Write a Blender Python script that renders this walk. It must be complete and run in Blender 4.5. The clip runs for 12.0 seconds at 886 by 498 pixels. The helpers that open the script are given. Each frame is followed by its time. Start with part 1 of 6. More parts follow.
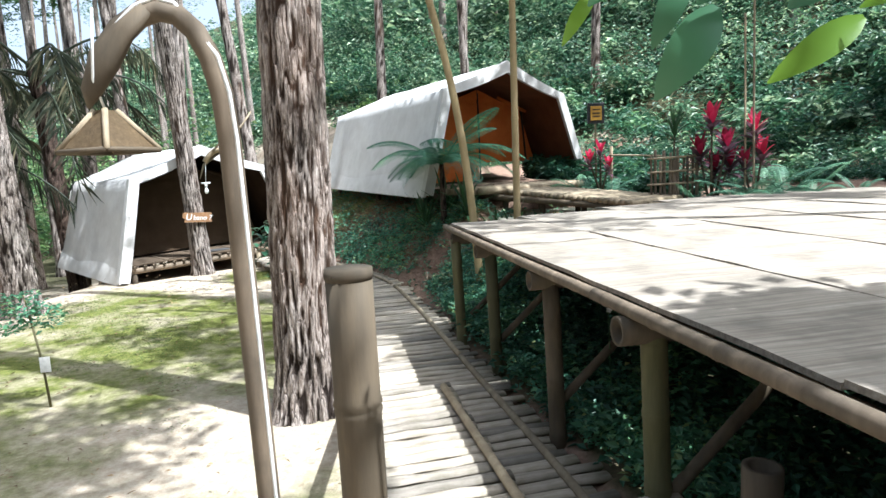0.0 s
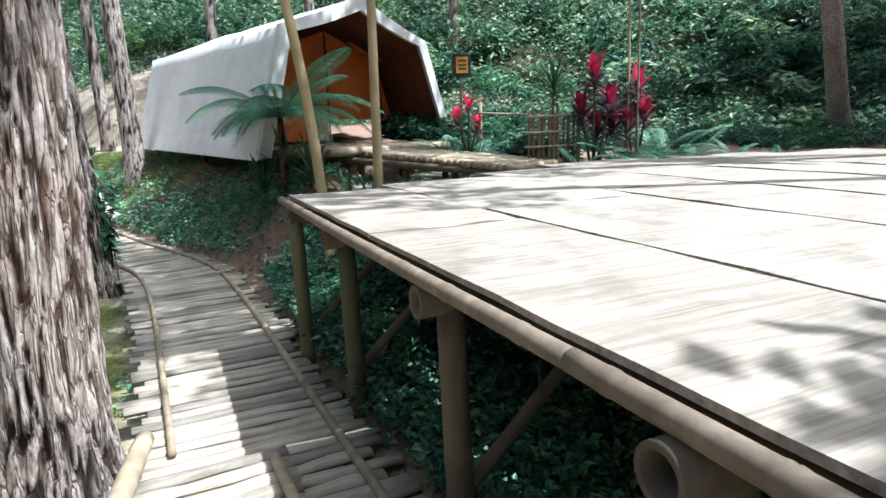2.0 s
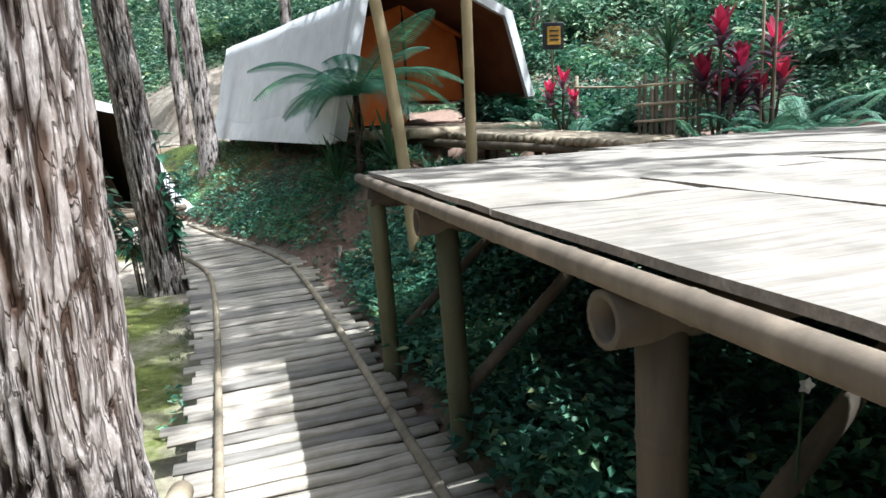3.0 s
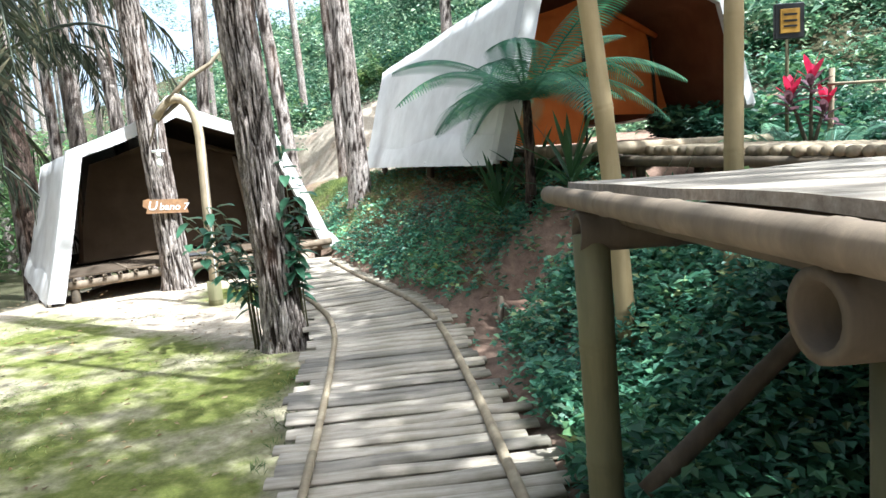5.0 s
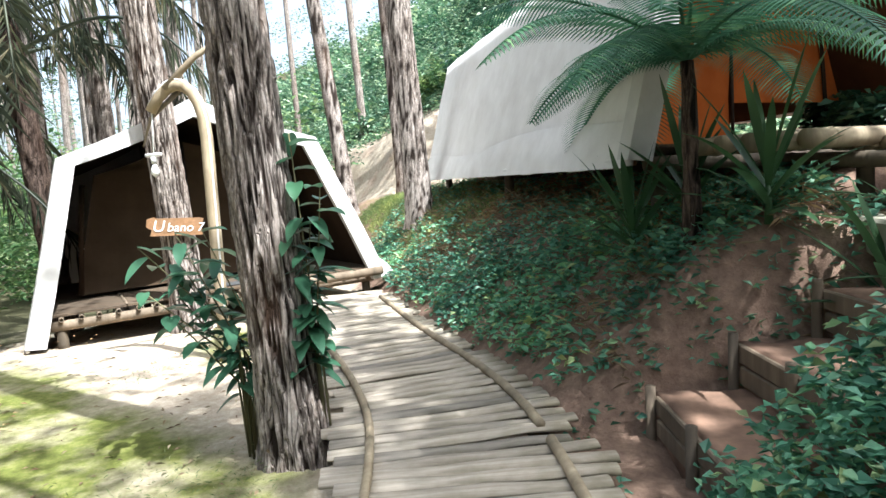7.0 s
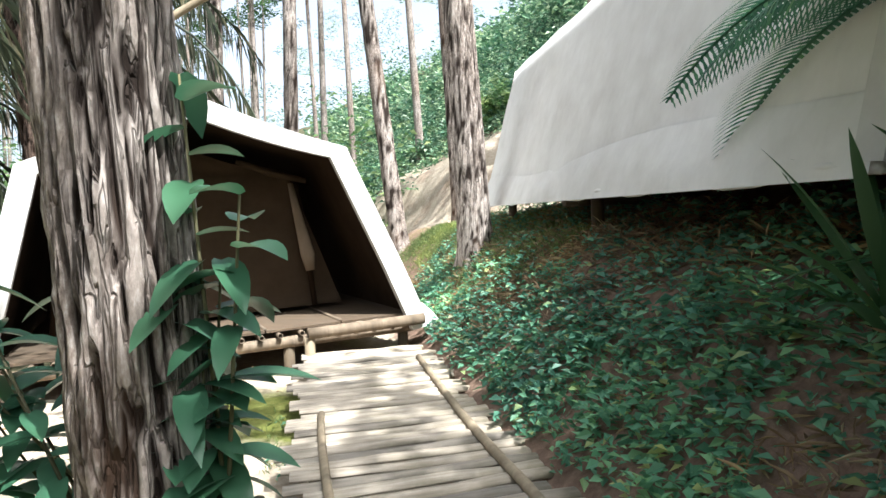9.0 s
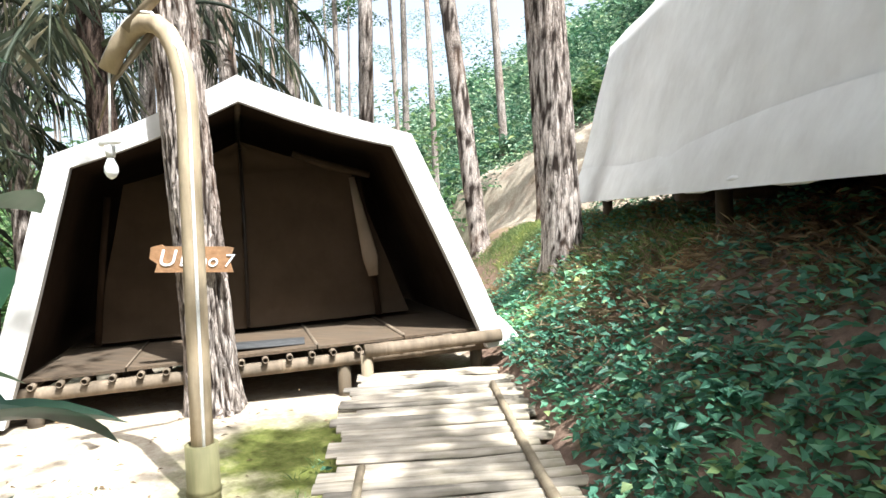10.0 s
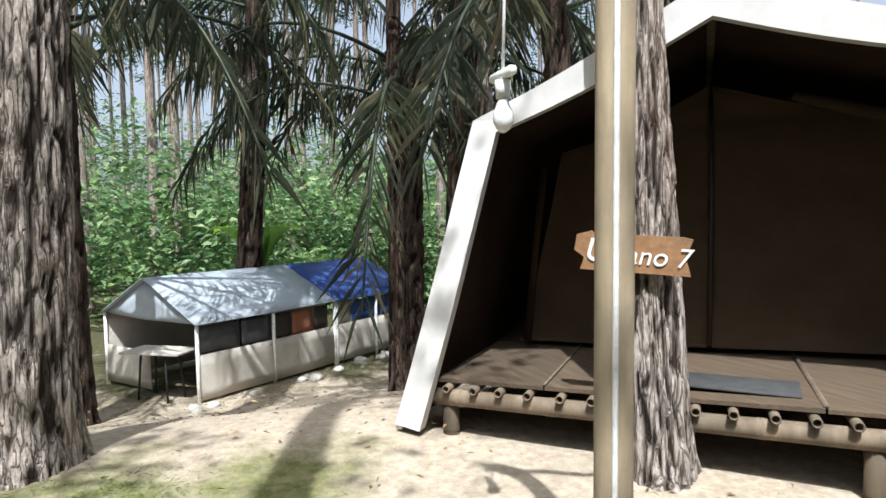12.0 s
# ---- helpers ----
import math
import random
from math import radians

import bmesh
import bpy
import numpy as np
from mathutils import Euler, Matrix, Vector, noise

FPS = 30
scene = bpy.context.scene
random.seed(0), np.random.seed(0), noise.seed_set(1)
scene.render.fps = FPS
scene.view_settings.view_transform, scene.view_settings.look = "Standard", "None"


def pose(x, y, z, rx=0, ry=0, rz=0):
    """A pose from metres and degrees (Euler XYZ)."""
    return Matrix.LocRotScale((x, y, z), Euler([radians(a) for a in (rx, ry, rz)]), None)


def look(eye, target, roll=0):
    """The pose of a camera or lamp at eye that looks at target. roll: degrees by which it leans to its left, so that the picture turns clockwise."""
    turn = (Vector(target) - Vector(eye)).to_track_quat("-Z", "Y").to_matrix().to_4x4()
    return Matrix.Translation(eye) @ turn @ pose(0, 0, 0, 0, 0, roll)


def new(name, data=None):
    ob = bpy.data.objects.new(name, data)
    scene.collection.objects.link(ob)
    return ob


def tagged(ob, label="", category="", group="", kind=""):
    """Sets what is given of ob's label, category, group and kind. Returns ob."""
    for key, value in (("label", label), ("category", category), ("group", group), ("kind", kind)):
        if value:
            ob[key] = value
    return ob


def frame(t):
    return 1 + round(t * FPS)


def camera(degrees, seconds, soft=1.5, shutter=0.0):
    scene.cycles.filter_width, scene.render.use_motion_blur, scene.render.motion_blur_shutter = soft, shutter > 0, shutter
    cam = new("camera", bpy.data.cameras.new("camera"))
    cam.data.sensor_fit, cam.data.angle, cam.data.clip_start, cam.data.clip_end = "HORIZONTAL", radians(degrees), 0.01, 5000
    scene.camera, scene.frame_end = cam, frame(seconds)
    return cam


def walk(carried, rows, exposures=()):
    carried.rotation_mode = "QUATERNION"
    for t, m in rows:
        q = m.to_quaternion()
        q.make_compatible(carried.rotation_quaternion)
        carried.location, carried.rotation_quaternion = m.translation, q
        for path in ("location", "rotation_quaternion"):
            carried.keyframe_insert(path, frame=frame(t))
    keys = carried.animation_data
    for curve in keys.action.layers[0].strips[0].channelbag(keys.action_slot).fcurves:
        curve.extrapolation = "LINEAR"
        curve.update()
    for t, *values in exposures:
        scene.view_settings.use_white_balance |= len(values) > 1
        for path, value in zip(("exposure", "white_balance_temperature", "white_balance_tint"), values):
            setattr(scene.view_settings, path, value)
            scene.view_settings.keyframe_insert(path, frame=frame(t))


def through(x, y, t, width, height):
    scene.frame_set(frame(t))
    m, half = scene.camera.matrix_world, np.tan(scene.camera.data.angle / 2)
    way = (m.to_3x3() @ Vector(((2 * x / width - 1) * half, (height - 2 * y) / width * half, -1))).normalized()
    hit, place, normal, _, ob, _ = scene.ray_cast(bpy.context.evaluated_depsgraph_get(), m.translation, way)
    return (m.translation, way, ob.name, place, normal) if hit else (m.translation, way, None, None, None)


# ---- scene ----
cam = camera(71.3, 12.0)
PATH = [
    (0, (0.485, 0.051, 1.792), (0.361, 2.030, 1.529), -2.8),
    (0.5, (0.480, 0.474, 1.735), (0.709, 2.434, 1.412), -1.5),
    (1, (0.506, 0.867, 1.703), (0.964, 2.776, 1.325), -0.8),
    (1.5, (0.535, 1.370, 1.697), (0.940, 3.291, 1.317), -1.4),
    (2, (0.505, 1.732, 1.690), (0.845, 3.664, 1.296), -1.7),
    (2.5, (0.472, 2.160, 1.581), (0.734, 4.097, 1.158), -2.2),
    (3, (0.392, 2.708, 1.469), (0.503, 4.664, 1.069), -3.1),
    (3.5, (0.325, 3.132, 1.442), (0.313, 5.101, 1.088), -3.4),
    (5.3, (0.021, 4.857, 1.189), (-0.386, 6.800, 0.947), -3.7),
    (5.5, (-0.076, 5.087, 1.145), (-0.494, 7.029, 0.909), -3.5),
    (6, (-0.226, 5.585, 1.127), (-0.736, 7.505, 0.902), -3.8),
    (6.5, (-0.376, 6.081, 1.164), (-0.920, 7.995, 0.964), -4.0),
    (7, (-0.510, 6.555, 1.201), (-1.071, 8.466, 1.016), -4.0),
    (7.5, (-0.644, 7.029, 1.249), (-1.245, 8.931, 1.099), -4.1),
    (7.7, (-0.718, 7.214, 1.252), (-1.371, 9.101, 1.138), -3.8),
    (9.5, (-1.180, 8.747, 1.157), (-1.966, 10.584, 1.085), -1.9),
    (10, (-1.363, 9.212, 1.177), (-2.346, 10.952, 1.108), -2.4),
    (10.5, (-1.589, 9.595, 1.198), (-2.860, 11.138, 1.137), -2.5),
    (11, (-1.893, 9.894, 1.243), (-3.447, 11.152, 1.179), -1.7),
    (11.5, (-2.265, 10.156, 1.260), (-3.975, 11.190, 1.172), -0.5),
    (12, (-2.586, 10.331, 1.227), (-4.470, 10.996, 1.123), -1.1),
]
walk(cam, [(t, look(eye, target, roll)) for t, eye, target, roll in PATH], [(0.0, 1.2, 5650, 6), (1.5, 1.2, 5500, 6), (2.0, 1.1, 5480, 6), (2.5, 0.98, 5450, 6), (3.0, 1.12, 5420, 6), (3.5, 1.15, 5400, 6), (5.5, 1.7, 5650, 5), (6.5, 1.62, 5700, 6), (7.5, 1.52, 6000, 7), (9.5, 1.5, 6000, 7), (10.5, 1.42, 6000, 7), (11.0, 0.98, 5900, 7), (11.3, 0.92, 5850, 7), (12.0, 0.65, 5900, 7)])

# ---- light ----
world = bpy.data.worlds.new("sky")
scene.world = world
world.use_nodes = True
wn = world.node_tree.nodes
sky = wn.new("ShaderNodeTexSky")
sky.sky_type = "NISHITA"
sky.sun_disc = False
SUN_FROM = Vector((0.53, -0.2, 1.0)).normalized()
sky.sun_elevation = math.asin(SUN_FROM.z)
sky.sun_rotation = math.atan2(SUN_FROM.x, SUN_FROM.y)
sky.air_density = 1.0
sky.ozone_density = 1.0
sky.dust_density = 5.0
haze = wn.new("ShaderNodeHueSaturation")
haze.inputs["Saturation"].default_value = 0.45
world.node_tree.links.new(sky.outputs[0], haze.inputs["Color"])
world.node_tree.links.new(haze.outputs[0], wn["Background"].inputs[0])
wn["Background"].inputs[1].default_value = 0.15
sun_data = bpy.data.lights.new("sun", "SUN")
sun_data.energy = 5.0
sun_data.angle = radians(0.6)
sun_data.color = (1.0, 0.97, 0.93)
sun = new("sun", sun_data)
sun.matrix_world = look((20, -8, 40), Vector((20, -8, 40)) - SUN_FROM)

rng = np.random.default_rng(7)


# ---- mesh helpers ----
def mesh_object(name, verts, faces, mat, smooth=False):
    me = bpy.data.meshes.new(name)
    verts = np.asarray(verts, dtype=np.float32)
    if isinstance(faces, np.ndarray):
        k = faces.shape[1]
        me.vertices.add(len(verts))
        me.vertices.foreach_set("co", verts.ravel())
        me.loops.add(faces.size)
        me.loops.foreach_set("vertex_index", faces.astype(np.int32).ravel())
        me.polygons.add(len(faces))
        me.polygons.foreach_set("loop_start", np.arange(0, faces.size, k, dtype=np.int32))
        me.polygons.foreach_set("use_smooth", np.full(len(faces), smooth))
        me.update(calc_edges=True)
    else:
        me.from_pydata([tuple(v) for v in verts.tolist()], [], faces)
        me.polygons.foreach_set("use_smooth", np.full(len(me.polygons), smooth))
        me.update()
    me.materials.append(mat)
    return new(name, me)


def part(name, bm, material, parent, label="", smooth=True):
    me = bpy.data.meshes.new(name)
    for f in bm.faces:
        f.smooth = smooth
    bm.to_mesh(me)
    bm.free()
    me.materials.append(material)
    ob = new(name, me)
    ob.parent = parent
    if label:
        ob["label"] = label
    return ob


def child(ob, parent, label=""):
    ob.parent = parent
    if label:
        ob["label"] = label
    return ob


def thing(name, label, category, group="", kind="", at=(0, 0, 0)):
    ob = new(name)
    ob.location = at
    return tagged(ob, label, category, group, kind)


def tube(bm, pts, radii, seg=12, cap=True, squash=1.0):
    pts = [Vector(p) for p in pts]
    if not hasattr(radii, "__len__"):
        radii = [radii] * len(pts)
    rings = []
    ref = None
    for i, p in enumerate(pts):
        t = (pts[min(i + 1, len(pts) - 1)] - pts[max(i - 1, 0)]).normalized()
        if ref is None:
            ref = t.orthogonal().normalized()
        ref = (ref - t * ref.dot(t)).normalized()
        b = t.cross(ref)
        rings.append([bm.verts.new(p + radii[i] * (math.cos(a) * ref + squash * math.sin(a) * b)) for a in (2 * math.pi * k / seg for k in range(seg))])
    for r0, r1 in zip(rings, rings[1:]):
        for k in range(seg):
            bm.faces.new((r0[k], r0[(k + 1) % seg], r1[(k + 1) % seg], r1[k]))
    if cap:
        bm.faces.new(rings[0][::-1])
        bm.faces.new(rings[-1])
    return rings


def culm(bm, a, b, r, seg=14, node=0.42, hollow=0.0, bend=0.0, taper=1.0, phase=0.3):
    """A bamboo culm from a to b with swollen joints; hollow: depth of the open bore at its ends."""
    a, b = Vector(a), Vector(b)
    n = (b - a).length
    side = (b - a).orthogonal().normalized()
    stops = [0.0]
    s = phase * node
    while s < n - 0.03:
        if s > 0.04:
            stops += [s - 0.022, s - 0.008, s, s + 0.008, s + 0.022]
        s += node * random.uniform(0.85, 1.15)
    stops.append(n)
    pts, rad = [], []
    for s in stops:
        f = s / n
        pts.append(a.lerp(b, f) + side * bend * math.sin(math.pi * f))
        rad.append(r * (1 + (taper - 1) * f))
    for i in range(1, len(stops) - 1, 5):
        for j, m in enumerate((1.0, 1.07, 0.98, 1.08, 1.0)):
            if i + j < len(rad) - 1:
                rad[i + j] *= m
    rings = tube(bm, pts, rad, seg, cap=not hollow)
    if hollow:
        for ring, p, d in ((rings[0], pts[0], (b - a).normalized()), (rings[-1], pts[-1], (a - b).normalized())):
            inner = [bm.verts.new(p + (v.co - p) * 0.72) for v in ring]
            deep = [bm.verts.new(v.co + d * hollow) for v in inner]
            for k in range(seg):
                k2 = (k + 1) % seg
                bm.faces.new((ring[k], inner[k], inner[k2], ring[k2]))
                bm.faces.new((inner[k], deep[k], deep[k2], inner[k2]))
            bm.faces.new(deep)
        bmesh.ops.recalc_face_normals(bm, faces=bm.faces)


def slab(bm, centre, size, rot=0.0, bevel=0.006, m=None):
    m = m or (Matrix.Translation(centre) @ Matrix.Rotation(rot, 4, "Z"))
    made = bmesh.ops.create_cube(bm, size=1.0, matrix=m @ Matrix.Diagonal((*size, 1)))
    if bevel:
        edges = list({e for v in made["verts"] for e in v.link_edges})
        bmesh.ops.bevel(bm, geom=edges, offset=bevel, segments=1, affect="EDGES")


def leaf_arrays(P, length, asp=0.45, elev=(-0.5, 0.6), fold=0.12, droop=0.15, yaw=None, el=None, gen=None):
    """Two folded triangles a leaf at the places P."""
    g = gen or rng
    n = len(P)
    length = np.broadcast_to(np.asarray(length, float), (n,))[:, None]
    yaw = g.uniform(0, 2 * np.pi, n) if yaw is None else yaw
    el = g.uniform(elev[0], elev[1], n) if el is None else el
    roll = g.normal(0, 0.5, n)
    ax = np.stack([np.cos(el) * np.cos(yaw), np.cos(el) * np.sin(yaw), np.sin(el)], 1)
    sd = np.stack([-np.sin(yaw), np.cos(yaw), np.zeros(n)], 1)
    up = np.cross(ax, sd)
    sd = sd * np.cos(roll)[:, None] + up * np.sin(roll)[:, None]
    up = np.cross(ax, sd)
    mid = P + ax * length * 0.45
    w = length * asp * 0.5
    tip = P + ax * length
    tip[:, 2:3] -= droop * length
    V = np.stack([P, mid + sd * w + up * w * fold * 3, tip, mid - sd * w + up * w * fold * 3], 1).reshape(-1, 3)
    b = np.arange(n)[:, None] * 4
    F = np.concatenate([b + np.array([[0, 1, 2]]), b + np.array([[0, 2, 3]])], 0)
    return V, F


def leaves(name, P, length, mat, **kw):
    V, F = leaf_arrays(np.asarray(P, float), length, **kw)
    return mesh_object(name, V, F, mat)


def clump_points(centres, radii, per, gen=None):
    """Points scattered on and in uneven ellipsoids."""
    g = gen or rng
    centres = np.asarray(centres, float)
    radii = np.asarray(radii, float)
    k = np.repeat(np.arange(len(centres)), per)
    v = g.normal(size=(len(k), 3))
    v /= np.linalg.norm(v, axis=1)[:, None]
    rad = g.uniform(0.45, 1.0, len(k)) ** 0.6
    return centres[k] + v * radii[k] * rad[:, None]


def fbm(x, y, k=1.0):
    """A cheap smooth field of sums of sines, about -1 to 1."""
    return (np.sin(x * 1.3 * k + 1.7 * np.sin(y * 0.9 * k)) + np.sin(y * 1.1 * k + 1.3 * np.sin(x * 1.7 * k + 2)) + 0.6 * np.sin((x + y) * 2.3 * k + 1) + 0.5 * np.sin((x - 1.4 * y) * 3.1 * k)) / 3.1


def smooth(a, b, x):
    t = np.clip((x - a) / (b - a), 0, 1)
    return t * t * (3 - 2 * t)


# ---- materials ----
class Nodes:
    def __init__(self, name):
        self.mat = bpy.data.materials.new(name)
        self.mat.use_nodes = True
        self.t = self.mat.node_tree
        self.b = self.t.nodes["Principled BSDF"]

    def add(self, kind, **kw):
        n = self.t.nodes.new(kind)
        for k, v in kw.items():
            n.inputs[k.replace("_", " ")].default_value = v
        return n

    def link(self, a, b):
        self.t.links.new(a, b)

    def coords(self, scale=(1, 1, 1), kind="Object"):
        c = self.add("ShaderNodeTexCoord")
        m = self.add("ShaderNodeMapping")
        m.inputs["Scale"].default_value = scale
        self.link(c.outputs[kind], m.inputs[0])
        return m.outputs[0]

    def noise(self, vec, scale, detail=6, rough=0.6, distort=0.0):
        n = self.add("ShaderNodeTexNoise", Scale=scale, Detail=detail, Roughness=rough, Distortion=distort)
        self.link(vec, n.inputs["Vector"])
        return n.outputs["Fac"]

    def ramp(self, fac, stops):
        r = self.add("ShaderNodeValToRGB")
        e = r.color_ramp.elements
        while len(e) < len(stops):
            e.new(0.5)
        for el, (p, c) in zip(e, stops):
            el.position = p
            el.color = (*c, 1)
        self.link(fac, r.inputs[0])
        return r.outputs[0]

    def mix(self, fac, a, b, how="MIX"):
        m = self.add("ShaderNodeMix")
        m.data_type = "RGBA"
        m.blend_type = how
        for sock, v in ((m.inputs[0], fac), (m.inputs[6], a), (m.inputs[7], b)):
            if isinstance(v, (int, float)):
                sock.default_value = v
            elif isinstance(v, tuple):
                sock.default_value = (*v, 1)
            else:
                self.link(v, sock)
        return m.outputs[2]

    def bump(self, fac, strength=0.4, dist=0.01, after=None):
        n = self.add("ShaderNodeBump", Strength=strength, Distance=dist)
        self.link(fac, n.inputs["Height"])
        if after is not None:
            self.link(after, n.inputs["Normal"])
        return n.outputs[0]

    def done(self, color, rough=0.8, normal=None, spec=0.3, metal=0.0):
        if isinstance(color, tuple):
            self.b.inputs["Base Color"].default_value = (*color, 1)
        else:
            self.link(color, self.b.inputs["Base Color"])
        if isinstance(rough, (int, float)):
            self.b.inputs["Roughness"].default_value = rough
        else:
            self.link(rough, self.b.inputs["Roughness"])
        self.b.inputs["Specular IOR Level"].default_value = spec
        self.b.inputs["Metallic"].default_value = metal
        if normal is not None:
            self.link(normal, self.b.inputs["Normal"])
        return self.mat

    def random(self):
        return self.add("ShaderNodeObjectInfo").outputs["Random"]

    def island(self):
        return self.add("ShaderNodeNewGeometry").outputs["Random Per Island"]


def wood_like(name, dark, light, stretch=(1, 1, 1), scale=6, bump=0.4, rough=0.75, vary=0.35, stain=(0.08, 0.07, 0.055), stain_amount=0.35):
    n = Nodes(name)
    v = n.coords(stretch)
    plain = n.coords()
    fine = n.noise(v, scale, 8, 0.65)
    col = n.ramp(fine, [(0.25, dark), (0.55, tuple((a + b) / 2 for a, b in zip(dark, light))), (0.75, light)])
    blot = n.noise(plain, 3.1, 5, 0.65)
    mask = n.ramp(blot, [(0.46, (0, 0, 0)), (0.68, (stain_amount,) * 3)])
    col = n.mix(mask, col, stain)
    hue = n.ramp(n.random(), [(0.0, (1 - vary,) * 3), (0.5, (1, 0.97, 0.93)), (1.0, (1 + vary * 0.3, 1 + vary * 0.25, 1 + vary * 0.15))])
    col = n.mix(1.0, col, hue, "MULTIPLY")
    return n.done(col, rough, n.bump(fine, bump, 0.006), 0.25)


def leaf_material(name, stops, rough=0.45, through=0.35):
    n = Nodes(name)
    col = n.ramp(n.island(), stops)
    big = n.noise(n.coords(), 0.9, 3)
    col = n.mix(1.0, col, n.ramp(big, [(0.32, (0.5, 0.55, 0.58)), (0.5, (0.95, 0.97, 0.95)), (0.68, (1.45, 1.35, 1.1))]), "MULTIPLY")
    n.done(col, rough, None, 0.4)
    tr = n.add("ShaderNodeBsdfTranslucent")
    n.link(col, tr.inputs[0])
    mixer = n.add("ShaderNodeMixShader", Fac=through)
    n.link(n.b.outputs[0], mixer.inputs[1])
    n.link(tr.outputs[0], mixer.inputs[2])
    n.link(mixer.outputs[0], n.t.nodes["Material Output"].inputs[0])
    return n.mat


def cloth(name, a, b, scale=3.0, rough=0.9, through=0.0, weave=260):
    n = Nodes(name)
    v = n.coords()
    soft = n.noise(v, scale, 6, 0.6)
    col = n.ramp(soft, [(0.3, a), (0.7, b)])
    streak = n.noise(n.coords((5, 5, 0.5)), 3.0, 5, 0.7)
    col = n.mix(n.ramp(streak, [(0.5, (0, 0, 0)), (0.85, (0.13, 0.13, 0.13))]), col, tuple(x * 0.6 for x in a))
    w = n.noise(v, weave, 2, 0.5)
    folds = n.noise(n.coords((1, 1, 0.6)), 2.2, 4, 0.55)
    n.done(col, rough, n.bump(w, 0.15, 0.002, n.bump(folds, 0.35, 0.05)), 0.1)
    if through:
        tr = n.add("ShaderNodeBsdfTranslucent")
        n.link(col, tr.inputs[0])
        mixer = n.add("ShaderNodeMixShader", Fac=through)
        n.link(n.b.outputs[0], mixer.inputs[1])
        n.link(tr.outputs[0], mixer.inputs[2])
        n.link(mixer.outputs[0], n.t.nodes["Material Output"].inputs[0])
    return n.mat


def plain(name, colour, rough=0.5, metal=0.0, spread=0.25, scale=12):
    n = Nodes(name)
    f = n.noise(n.coords(), scale, 5)
    col = n.ramp(f, [(0.3, tuple(c * (1 - spread) for c in colour)), (0.7, tuple(min(1, c * (1 + spread)) for c in colour))])
    return n.done(col, rough, n.bump(f, 0.15, 0.004), 0.4, metal)


def bark_material(name, dark, mid, light):
    n = Nodes(name)
    v = n.coords((1, 1, 0.09))
    w = n.add("ShaderNodeTexVoronoi", Scale=26.0)
    w.feature = "DISTANCE_TO_EDGE"
    warp = n.noise(v, 7, 4)
    shift = n.add("ShaderNodeVectorMath")
    shift.operation = "MULTIPLY_ADD"
    shift.inputs[1].default_value = (0.2, 0.2, 0.2)
    n.link(warp, shift.inputs[0])
    n.link(v, shift.inputs[2])
    n.link(shift.outputs[0], w.inputs["Vector"])
    fine = n.noise(n.coords((1, 1, 0.35)), 60, 6, 0.7)
    big = n.noise(n.coords((1, 1, 0.4)), 3, 4)
    col = n.ramp(fine, [(0.3, dark), (0.5, mid), (0.72, light)])
    col = n.mix(n.ramp(big, [(0.4, (0, 0, 0)), (0.65, (0.45, 0.45, 0.45))]), col, light)
    crack = n.ramp(w.outputs["Distance"], [(0.0, (0, 0, 0)), (0.13, (1, 1, 1))])
    col = n.mix(n.ramp(w.outputs["Distance"], [(0.0, (0.7, 0.7, 0.7)), (0.10, (0, 0, 0))]), col, tuple(x * 0.5 for x in dark))
    plate = n.add("ShaderNodeAttribute")
    plate.attribute_name = "plate"
    col = n.mix(n.ramp(plate.outputs["Fac"], [(0.3, (1, 1, 1)), (0.85, (0, 0, 0))]), col, tuple(x * 0.35 for x in dark))
    rust = n.noise(n.coords((1, 1, 0.3)), 1.3, 4)
    col = n.mix(n.ramp(rust, [(0.52, (0, 0, 0)), (0.72, (0.28, 0.28, 0.28))]), col, (mid[0] * 1.25, mid[1] * 0.85, mid[2] * 0.6))
    return n.done(col, 0.95, n.bump(fine, 0.55, 0.009, n.bump(crack, 0.8, 0.016)), 0.1)


BAMBOO = wood_like("weathered_bamboo", (0.22, 0.17, 0.11), (0.52, 0.43, 0.30), (1, 1, 0.15), 9)
BAMBOO_MID = wood_like("grey_brown_bamboo", (0.09, 0.07, 0.05), (0.27, 0.21, 0.15), (1, 1, 0.15), 9, stain_amount=0.5)
# weathered dark and olive bamboo, with under-deck shade put into both colours
BAMBOO_DARK = wood_like("shade_dark_weathered_bamboo", (0.055, 0.043, 0.03), (0.17, 0.13, 0.085), (1, 1, 0.15), 9, stain_amount=0.5)
BAMBOO_GREEN = wood_like("olive_bamboo", (0.075, 0.075, 0.035), (0.21, 0.19, 0.10), (1, 1, 0.12), 8)
BAMBOO_TAN = wood_like("tan_bamboo", (0.34, 0.25, 0.12), (0.60, 0.48, 0.27), (1, 1, 0.12), 7, stain_amount=0.2)
PLANK = wood_like("walkway_slat", (0.230, 0.196, 0.155), (0.621, 0.553, 0.466), (0.35, 4, 4), 7, 0.6, 0.85, 0.45, (0.13, 0.12, 0.06), 0.5)
MAT = wood_like("flattened_bamboo_mat", (0.17, 0.14, 0.11), (0.50, 0.45, 0.38), (0.35, 11, 11), 4, 0.6, 0.8, 0.2, (0.13, 0.115, 0.095), 0.6)
# floor staining and the porch's shade are both put into this dark tone
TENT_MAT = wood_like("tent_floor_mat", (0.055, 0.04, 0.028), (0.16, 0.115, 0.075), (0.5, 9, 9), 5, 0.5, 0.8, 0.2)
SIGN_WOOD = wood_like("sign_board_wood", (0.186, 0.099, 0.048), (0.341, 0.198, 0.104), (0.4, 4, 4), 8)
